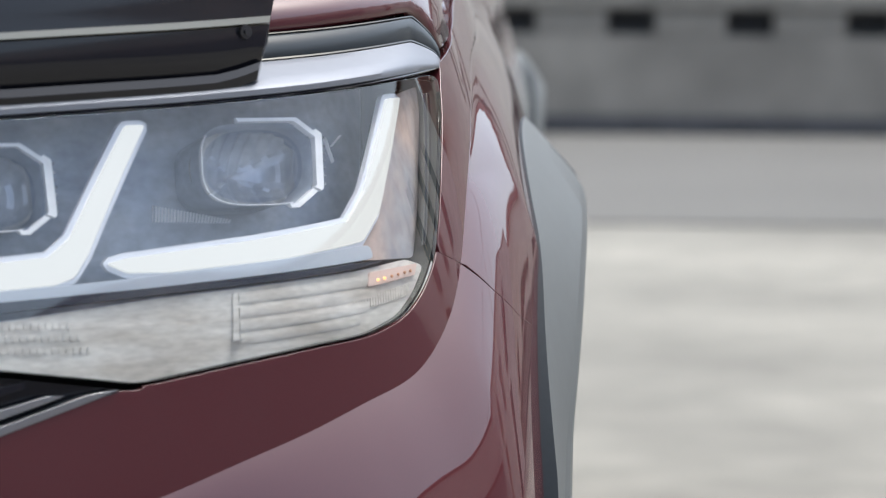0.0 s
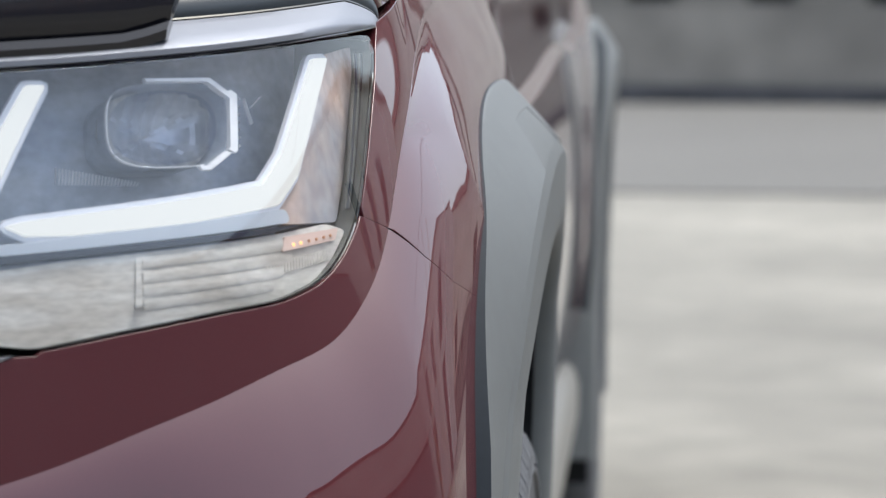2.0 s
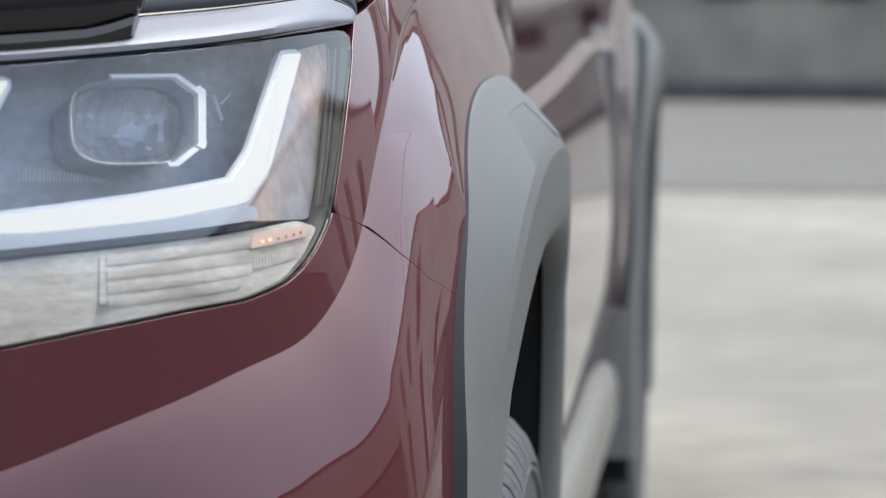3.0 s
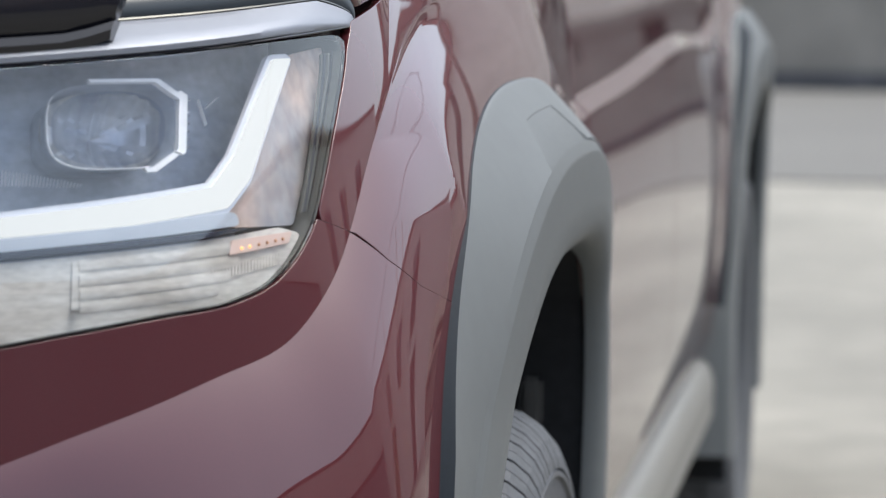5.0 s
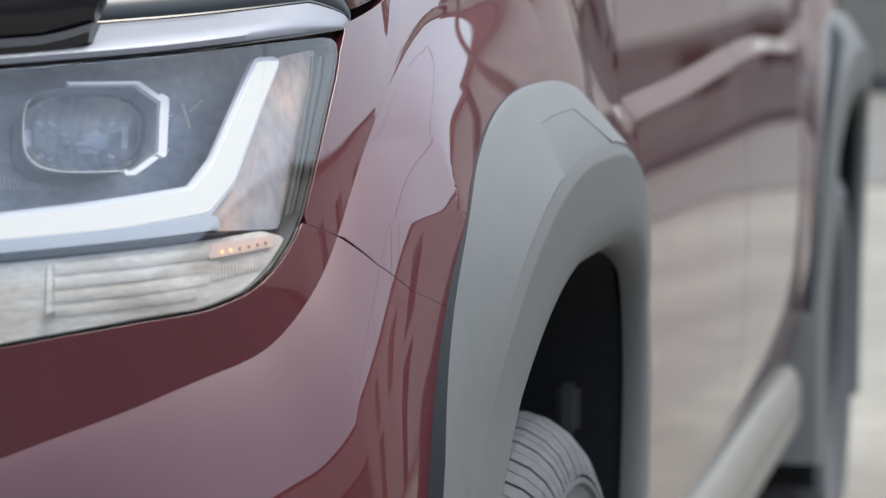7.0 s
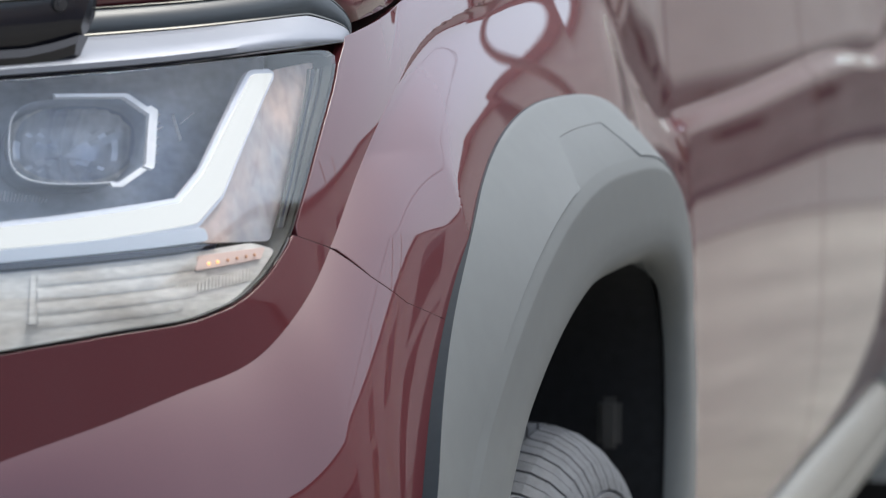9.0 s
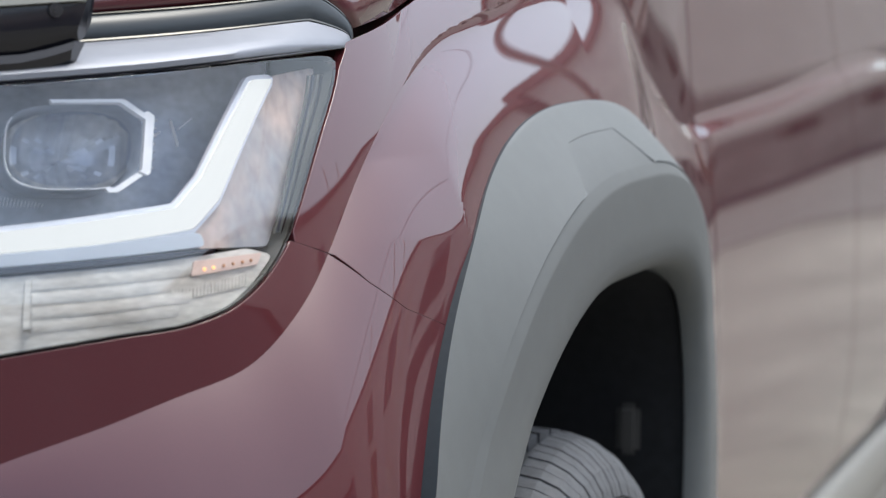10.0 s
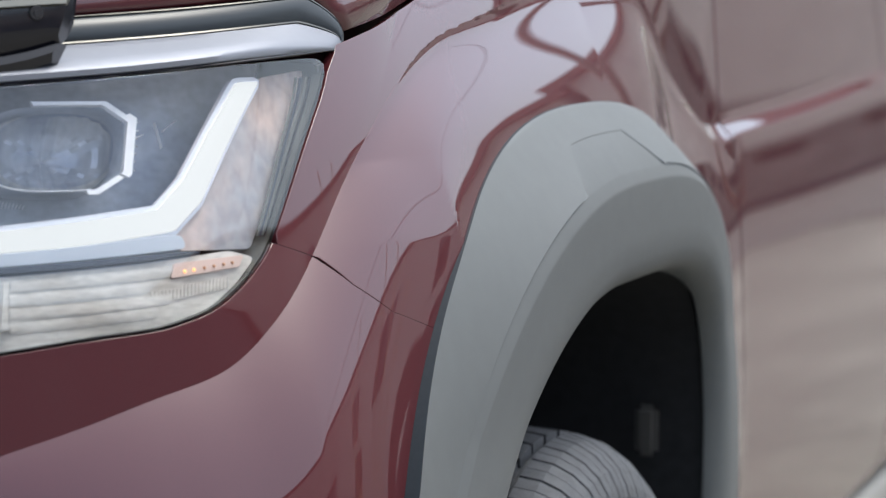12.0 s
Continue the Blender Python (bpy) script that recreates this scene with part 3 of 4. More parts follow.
arch_top = [q for q in ARCH_SKIN if not (q[0] < 1.32 and q[1] < .815)]

# the bumper below the lamp
BUMPER = [(0, .50), (0, .70), (.40, .755), (.62, .795), (.757, .8335), (.770, .8333)] + lamp_low + [(q[0] - GS, q[1] - G) for q in SEAM[0:5]] + [q for q in front_arch[::-1] if q[1] < .80] + [(front_arch[0][0], .30), (.9, .28), (0, .28)]


def crease_between(s0, s1):
    return [tuple(q) for q in crease_line if s0 < q[0] < s1]


def two_planes(name, upper, lower, mat, cell):
    """One sheet of metal with a hard crease: its parts above and below are meshed apart and joined."""
    me = panel(name, upper, mat, cell, f=skin_above, edge=.008)
    other = panel(name, lower, mat, cell, f=skin_below, edge=.008)
    bm = bmesh.new()
    keep = []
    for m in (me, other):
        keep += [tuple(c.vector) for c in m.corner_normals]
        bm.from_mesh(m)
    joined = bpy.data.meshes.new(name)
    bm.to_mesh(joined)
    bm.free()
    joined.materials.append(mat)
    joined.normals_split_custom_set(keep)
    return joined


CROSS = (1.0478, .8944)
i_cross = next(i for i, q in enumerate(BUMPER) if q[0] > 1.017 and q[1] < .903 and i > 10) + 0
front_crease = crease_between(.001, CROSS[0])
BUMPER_UP = [(0, front_crease[0][1])] + BUMPER[1:i_cross + 1] + [(CROSS[0] - GS, CROSS[1] - G)] + [q for q in front_crease[::-1]]
BUMPER_LOW = [(0, BUMPER[-1][1]), (0, front_crease[0][1])] + front_crease + [(CROSS[0] - GS, CROSS[1] - G)] + BUMPER[i_cross + 1:-1]
part("front_bumper", two_planes("front_bumper", BUMPER_UP, BUMPER_LOW, PAINT, .008), car, "dark red bumper corner with a swelling towards the wheel")

# the wing over the wheel
WING_TOP = [(s, 1.024 + .085 * (1 - math.exp(-(s - 1.036) / .16))) for s in np.linspace(1.037, 2.13, 24)]
DOOR_FRONT = 1.43 + Y_TO_S
WING = [(q[0] + GS, q[1] + G) for q in SEAM[0:5]] + arch_top + [(arch_top[-1][0] + .004, .42), (DOOR_FRONT - .003, .42), (DOOR_FRONT - .003, 1.105)] + [q for q in WING_TOP[::-1] if q[0] < DOOR_FRONT - .01] + lamp_side[::-1]
wing_crease = crease_between(CROSS[0] + .002, DOOR_FRONT - .0035)
CROSS_UP = (CROSS[0] + GS, CROSS[1] + G)
DOOR_CREASE = (DOOR_FRONT - .003, wing_crease[-1][1])
k_door = next(i for i, q in enumerate(WING) if q[1] == 1.105)
WING_UP = [WING[0], CROSS_UP] + wing_crease + [DOOR_CREASE] + WING[k_door:]
WING_LOW = [CROSS_UP] + WING[1:k_door] + [DOOR_CREASE] + wing_crease[::-1]
part("wing", two_planes("wing", WING_UP, WING_LOW, PAINT, .0042), car, "dark red front wing swelling over the wheel")

# the dark red lap behind the joint of bumper and wing
LAP = SEAM[:5]
part("joint_lap", panel("joint_lap", [(q[0] - .002, q[1] - .004) for q in LAP] + [(q[0] + .002, q[1] + .004) for q in LAP[::-1]], PAINT, .006, depth=.0022, edge=0), car, "dark red lap in the joint")

# the doors and the rear quarter
SHOULDER = 1.10
_along = crease_line[(crease_line[:, 0] > 2.09) & (crease_line[:, 0] < 4.2)]


def door_skin(s, w):
    """The side with its rows laid along the crease, which lies at w = 0.94."""
    return skin(s, np.asarray(w, float) + np.interp(s, _along[:, 0], _along[:, 1]) - .94)


for name, y0, y1 in (("front_door", 1.433, 2.36), ("rear_door", 2.366, 3.36)):
    part(name, panel(name, rounded([(y0 + Y_TO_S, .44), (y1 + Y_TO_S, .44), (y1 + Y_TO_S, SHOULDER), (y0 + Y_TO_S, SHOULDER)], .015), PAINT, .03, f=door_skin, tall=.004), car)
REAR = 2.98
rear_arch = [(s + REAR, z) for s, z in ARCH_SKIN]
QUARTER = [(3.366 + Y_TO_S, .43)] + [q for q in rear_arch if q[1] > .43] + [(5.35, .45), (S_KNOTS[-1] - .002, .45), (S_KNOTS[-1] - .002, SHOULDER), (3.366 + Y_TO_S, SHOULDER)]
part("rear_quarter", panel("rear_quarter", QUARTER, PAINT, .03), car)
part("rear_bumper", panel("rear_bumper", [(5.22, .30), (S_KNOTS[-1] - .002, .30), (S_KNOTS[-1] - .002, .445), (5.22, .445)], BLACK_MATT, .04, lift=lambda s, z: .02 + 0 * s), car)
# dark inner shell behind the gaps
part("inner_shell", panel("inner_shell", [(0, .5), (1.24, .5), (1.24, .80), (1.10, 1.0), (1.0, 1.0), (0, .97)], BLACK_MATT, .03, f=base_only, depth=.085, edge=0), car)
part("inner_shell", panel("inner_shell", [(1.30, 1.0), (5.6, 1.0), (5.6, 1.06), (1.30, 1.06)], BLACK_MATT, .04, f=base_only, depth=.03, edge=0), car)
part("inner_shell", panel("inner_shell", [(2.03, .40), (3.95, .40), (3.95, 1.03), (2.03, 1.03)], BLACK_MATT, .04, f=base_only, depth=.03, edge=0), car)


# ---- wheel arch flares ----
def flare_mesh(rim, face_line=False):
    outer = arch_ring(.545, .572, 2.5, 150, .28)
    inner = arch_ring(.405, .428, 2.2, 150, .26, rear=(.395, 4.6))
    run = np.linspace(.95, 2.4, 90)
    levels = np.linspace(.40, 1.02, 32)
    table = np.array([skin(run, z + 0 * run) for z in levels])
    # u across the flare, and how far the face stands out there
    us = [0, 0, .004, .02, .08, .15, .22, .30, .345, .350, .354, .360, .412, .425, .435, .55, .70, .84, .91, .96, .985, 1.0, 1.0, 1.0]
    stand = [0, 0, .0188, .0206, .0222, .0240, .0258, .0280, .0293, .0287, .0287, .0290, .0333, .0338, .0340, .0352, .0372, .0380, .0350, .029, .022, .015, .009, .002]
    edges = []
    for yo, zo in outer:
        lv = min(max((zo - levels[0]) / (levels[1] - levels[0]), 0), len(levels) - 1.001)
        row = table[int(lv)] * (1 - lv % 1) + table[int(lv) + 1] * (lv % 1)
        edges.append(float(np.interp(yo, row[:, 1], row[:, 0])) - .002)
    edges = np.convolve(np.pad(edges, 4, mode='edge'), np.ones(9) / 9, mode='valid')
    rings = []
    for (yo, zo), (yi, zi), edge_x in zip(outer, inner, edges):
        # the raised tab on the crown moves the lip outwards
        tab = max(0, min(1, (yo - .668) / .055, (.902 - yo) / .022)) if zo > .9 else 0
        ring = []
        for k, (u, h) in enumerate(zip(us, stand)):
            w = u
            if 3 < k < 8:
                w = u * (1 - .56 * tab)
                h = np.interp(w, us[3:9], stand[3:9])
            elif k in (8, 9):
                w = u - .19 * tab
            if k > 19:  # the rear leg's return is shallow
                h = max(h, .014 * min(1, max(0, (yi - 1.05) / .1)))
            y, z = yo + (yi - yo) * w, zo + (zi - zo) * w
            full = 1.006 + .095 * max(0, min(.2, z - .76))
            q = min(1, max(0, (z - .5) / .4))
            x = .972 + .012 * q + h * (full - .972) / .041
            if k < 2:
                x = edge_x - (.012 if k == 0 else 0)
            elif k < 10 or (k == 10 and tab > 0):
                lip = .972 + .012 * q + .0293 * (full - .972) / .041
                broad = rim + (.009 * max(0, min(1, (.92 - zo) / .17)) if yo < .84 and not face_line else 0)
                x = edge_x + broad + (lip - edge_x - broad) * min(1, w / .345) - (.0007 if k > 8 else 0)
            ring.append((x, y, z))
        rings.append(ring)
    me = sweep("wheel_arch_flare", rings, FLARE, closed=False, caps=False)
    # dark outer edge: the shade on its forward wall is put into the colour
    me.materials.append(FLARE_SHADE)
    n = len(us) - 1
    for k, f in enumerate(me.polygons):
        f.material_index = 1 if k % n < 2 else 0
        if face_line:  # the rear flare's dark line lies on its face and ends above the sill
            f.material_index = 1 if 3 <= k % n <= 5 and f.center.z > .52 and f.center.y < .7 else 0
    return me


for shift, rim_width in ((0.0, .003), (REAR, .012)):
    flare = flare_mesh(rim_width, shift > 0)
    fl = part("wheel_arch_flare", flare, car, "matt grey wheel arch flare with a stepped face")
    fl.location = (0, shift, 0)
    sm = fl.modifiers.new("edge", 'BEVEL')
    sm.width, sm.segments, sm.limit_method, sm.angle_limit = .0015, 2, 'ANGLE', radians(25)


# ---- wheels ----
def wheel(y, side):
    hub = part("wheel", None, car)
    prof = [(.80, .235), (.74, .25), (.722, .28), (.718, .31), (.728, .345), (.745, .362), (.775, .366), (.86, .368), (.925, .365), (.948, .360), (.963, .3505), (.973, .338), (.979, .325), (.9815, .3185), (.985, .317), (.985, .313), (.9815, .311), (.981, .29), (.975, .27), (.965, .25), (.945, .236), (.93, .234)]
    K = HUB / .3765
    prof = [(x, q * K) for x, q in prof]
    tyre = part("tyre", lathe("tyre", prof, RUBBER, 120, y, HUB, 50), hub)
    # tread blocks: three rows of ribs across, and shoulder lugs
    bm = bmesh.new()
    rng = random.Random(4)
    rows = [(.738, .776, 64, .05), (.785, .832, 58, -.06), (.842, .884, 58, .06), (.893, .928, 58, -.05)]
    for row, (x0, x1, count, skew) in enumerate(rows):
        for k in range(count):
            a0 = 2 * math.pi * (k + rng.uniform(-.05, .05) + .5 * (row % 2)) / count
            a1 = a0 + 2 * math.pi / count * rng.uniform(.78, .86)
            vs = []
            for r in (.360 * K, (.3765 - (.010 if row == 0 else 0)) * K):
                for x, sk in ((x0, 0), (x1, skew)):
                    drop = .016 if row == 0 and x == x0 else .7 * max(0, x - .86) ** 2
                    for a in (a0, a1):
                        ang = a + sk
                        vs.append(bm.verts.new((x, y + (r - drop) * math.sin(ang), HUB + (r - drop) * math.cos(ang))))
            for f in ((0, 1, 3, 2), (4, 6, 7, 5), (0, 4, 5, 1), (2, 3, 7, 6), (0, 2, 6, 4), (1, 5, 7, 3)):
                bm.faces.new([vs[i] for i in f])
    # shoulder lugs that follow the rounded wall, every second one split by a short slit
    path = [(.936, .3715), (.952, .3665), (.966, .357), (.977, .344), (.983, .330), (.985, .320)]
    for k in range(128):
        step = 2 * math.pi / 128
        a0 = k * step + (.10 if k % 2 == 0 else .03) * step + rng.uniform(-.02, .02) * step
        a1 = (k + 1) * step - (.03 if k % 2 == 0 else .10) * step
        rows_of = []
        for j, (x, r) in enumerate(path):
            skew = .05 * j / 5
            nx, nr = ((.55, .83), (.6, .8), (.75, .66), (.86, .5), (.95, .3), (1, .1))[j]
            ring = []
            for lift, a in ((-.006, a0), (0, a0), (0, a1), (-.006, a1)):
                q = (r + lift * nr) * K
                ring.append(bm.verts.new((x + lift * nx, y + q * math.sin(a + skew), HUB + q * math.cos(a + skew))))
            rows_of.append(ring)
        for p, q in zip(rows_of, rows_of[1:]):
            for m in range(3):
                bm.faces.new((p[m], p[m + 1], q[m + 1], q[m]))
        bm.faces.new(rows_of[0])
        bm.faces.new(rows_of[-1])
    bmesh.ops.recalc_face_normals(bm, faces=bm.faces[:])
    tread = part("tread", bm, tyre, "worn tread blocks", RUBBER)
    tread["kind"] = "stuff"
    rim = part("rim", lathe("rim", [(.76, .232), (.80, .226), (.90, .222), (.935, .232), (.942, .238), (.946, .232), (.93, .215), (.89, .20), (.885, .06), (.90, .05), (.902, 0)], ALLOY, 72, y, HUB), hub)
    bm = bmesh.new()
    for k in range(5):
        a = 2 * math.pi * k / 5
        for da in (-.14, .14):
            vs = []
            for r, wid in ((.05, .03), (.215, .022)):
                for x in (.895, .925):
                    for sgn in (-1, 1):
                        aa = a + da * (r / .215)
                        vs.append(bm.verts.new((x, y + r * math.sin(aa) + sgn * wid / 2 * math.cos(aa), HUB + r * math.cos(aa) - sgn * wid / 2 * math.sin(aa))))
            for f in ((0, 1, 3, 2), (4, 6, 7, 5), (0, 4, 5, 1), (2, 3, 7, 6), (0, 2, 6, 4), (1, 5, 7, 3)):
                bm.faces.new([vs[i] for i in f])
    bmesh.ops.recalc_face_normals(bm, faces=bm.faces[:])
    part("spokes", bm, rim, "", ALLOY)
    if side < 0:
        hub.scale = (-1, 1, 1)
    else:
        hub.location = (.02 if y < 2 else .012, 0, 0)
    return hub


for y in (.84, .84 + REAR):
    wheel(y, 1)
    wheel(y, -1)


def arch_liner(shift, sx):
    """The dark shell inside the wheel arch, open towards the wheel."""
    ring = arch_ring(.409, .432, 2.2, 60, .22, rear=(.399, 4.6))
    rings = [[(sx * x, y + shift, z) for y, z in ring] for x in (.988, .95, .88, .78, .66)]
    back = [(sx * .66, .84 + (y - .84) * .02 + shift, .4 + (z - .4) * .02) for y, z in ring]
    me = sweep("wheel_arch_liner", rings + [back], LINER, closed=False, caps=False)
    return part("wheel_arch_liner", me, car)


for shift in (0, REAR):
    for sx in (1, -1):
        arch_liner(shift, sx)
part("splash_guard", box_mesh("splash_guard", (.934, 1.184, .642), (.955, 1.196, .688), BRACKET, .005), car, "grey bracket inside the wheel arch")

# sill cladding between the wheels
rings = []
for y in np.linspace(1.27, 3.40, 40):
    lift = .012 * math.sin((y - 1.27) / 2.13 * math.pi)
    rings.append([(.90, y, .315), (.950, y, .316), (.966, y, .325), (.974, y, .345), (.9755, y, .366), (.9735, y, .370), (.9755, y, .374), (.975, y, .40), (.968, y, .424 + lift * .3), (.956, y, .437), (.93, y, .439), (.90, y, .43)])
part("sill_cladding", sweep("sill_cladding", rings, SILL), car, "pale grey sill cladding below the doors")


# ---- the headlamp ----
headlamp = part("headlamp", None, car, "lit headlamp with white strips under a clear cover")
lens = part("lens", panel("lens", LAMP, LENS, .010, f=base_only, edge=.006), headlamp, "clear curved cover")
lens.visible_shadow = False
part("housing", panel("housing", grow(LAMP, -.001), HOUSING, .014, f=base_only, lift=lambda s, z: -.06 + 0 * s, edge=0), headlamp, "blue-grey inner housing")
# side walls between cover and housing
wall_in = np.array(densify(LAMP, .01))
wn = outward(wall_in[:, 0])
wp = base_skin(wall_in[:, 0], wall_in[:, 1])
part("rim_wall", sweep("rim_wall", [np.array([wp[i % len(wp)] - wn[i % len(wp)] * d for d in (.003, .015, .03, .064)]) for i in range(len(wp) + 1)], RIM, closed=False, caps=False), headlamp, "grey wall behind the edge of the cover")

STRIP_A = rounded([(.985, 1.006), (.952, .948), (.934, .930), (.859, .9215), (.772, .913), (.760, .9105), (.772, .9050), (.80, .9045), (.880, .910), (.947, .9175), (.965, .934), (1.000, 1.006)], .0015, 3)
STRIP_B = rounded([(.779, .993), (.737, .926), (.722, .915), (.60, .906), (.60, .892), (.725, .899), (.737, .903), (.747, .916), (.790, .993)], .0015, 3)
for outline in (STRIP_A, STRIP_B):
    surround = part("strip_surround", panel("strip_surround", grow(outline, .0035), PALE, .008, f=base_only, depth=.013, edge=.004), headlamp, "silvered surround")
    part("light_strip", panel("light_strip", outline, DRL, .008, f=base_only, depth=.010, edge=.004), surround, "glowing white light strip")

# silvered shelf under the strips and the dark slot in it
shelf = part("shelf", panel("shelf", rounded([(.56, .879), (.688, .8875), (.80, .896), (.93, .9045), (.955, .9062), (.952, .9135), (.946, .9142), (.80, .9025), (.728, .8975), (.56, .890)], .003, 3), SHELF, .008, f=base_only, depth=.009, edge=.014), headlamp, "silvered shelf")
part("slot", panel("slot", rounded([(.60, .880), (.688, .8832), (.79, .8905), (.93, .8995), (.958, .9030), (.93, .9025), (.80, .8950), (.688, .8888), (.60, .8862)], .0015, 3), NAVY, .01, f=base_only, depth=.004, edge=.01), shelf, "dark slot")

# amber side reflector behind the outer end of the cover
part("side_reflector", panel("side_reflector", rounded([(1.003, 1.009), (.968, .934), (.950, .914), (.950, .906), (1.0085, .9045), (1.018, .93), (1.0255, .965), (1.0315, .998), (1.0305, 1.0135)], .003, 3), AMBER, .008, f=base_only, depth=.015, edge=.003), headlamp, "pale amber reflector")

# thick clear edge of the cover: its reflected streaks, painted as dark and grey slivers
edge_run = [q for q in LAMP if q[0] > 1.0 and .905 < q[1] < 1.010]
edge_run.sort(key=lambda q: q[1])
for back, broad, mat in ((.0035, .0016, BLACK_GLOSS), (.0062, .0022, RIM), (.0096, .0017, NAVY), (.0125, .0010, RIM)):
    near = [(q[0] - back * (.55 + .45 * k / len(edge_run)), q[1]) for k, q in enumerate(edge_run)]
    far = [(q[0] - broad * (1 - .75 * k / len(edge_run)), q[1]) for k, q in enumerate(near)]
    part("edge_sliver", panel("edge_sliver", near + far[::-1], mat, .008, f=base_only, depth=.006, edge=.002), headlamp, "thin streak coloured like a reflection in the cover's thick edge")

# lower band with the turn signal
band = part("turn_signal_band", panel("turn_signal_band", rounded([(.56, .865), (.682, .8500), (.77, .8380), (.828, .8465), (.893, .8550), (.938, .8590), (.971, .8681), (.991, .8823), (1.005, .8975), (.985, .9025), (.914, .8965), (.793, .8885), (.685, .8775), (.56, .873)], .004, 3), FROSTED, .008, f=base_only, depth=.006, edge=.01), headlamp, "frosted reflector band")


def bar_on_lamp(name, a, b, mat, parent, height, depth, thick, label=""):
    """A bar along the cover from a to b, in (s, z)."""
    rings = []
    for t in np.linspace(0, 1, 14):
        s, z = a[0] + (b[0] - a[0]) * t, a[1] + (b[1] - a[1]) * t
        n = skin_normal(np.array(s), np.array(z), base_only)
        p, q = base_skin(s, z - height / 2), base_skin(s, z + height / 2)
        rings.append([p - n * depth, (p + q) / 2 - n * (depth - thick * .5), q - n * depth, q - n * (depth + thick), p - n * (depth + thick)])
    return part(name, sweep(name, rings, mat), parent, label)


for k in range(4):
    z = .0085 * k
    bar_on_lamp("rib", (.842, .8605 + z), (.935 + .008 * k, .8675 + z), FROSTED, band, .0066, .0056, .002)
bar_on_lamp("upright", (.836, .8598), (.842, .8605), SILVER, band, .001, .003, .004)
part("divider", panel("divider", [(.8365, .859), (.8395, .8595), (.8410, .889), (.8380, .8885)], FROSTED, .006, f=base_only, depth=.0046, edge=.003), band, "bright divider")
amber = part("amber_insert", panel("amber_insert", rounded([(.943, .888), (.992, .8925), (.995, .899), (.945, .8965)], .001, 3), AMBER_IN, .006, f=base_only, depth=.0042, edge=.005), band, "amber lamp insert")
for s in (.952, .9585, .966, .973, .980, .9865):
    z = .8915 + (s - .952) * .10
    c = base_skin(s, z) - skin_normal(np.array(s), np.array(z), base_only) * .0038
    bm = bmesh.new()
    bmesh.ops.create_icosphere(bm, subdivisions=2, radius=.0011, matrix=Matrix.Translation(c))
    part("bead", bm, amber, "glowing amber bead", AMBER_LED if s < .96 else AMBER_DIM)
for k in range(22):
    s = .93 + k * .0026
    z = .8735 + (s - .93) * .12
    part("prism", panel("prism", [(s, z), (s + .0014, z), (s + .0014, z + .007), (s, z + .007)], FROSTED, .01, f=base_only, depth=.0052, edge=.003), band)
for row in range(3):
    for k in range(16):
        s = .66 + k * .0045 + row * .006
        z = .874 - .0075 * row - (s - .66) * .02
        part("prism", panel("prism", [(s, z), (s + .002, z), (s + .0024, z + .0028), (s + .0004, z + .0028)], FROSTED, .01, f=base_only, depth=.0052, edge=.003), band)


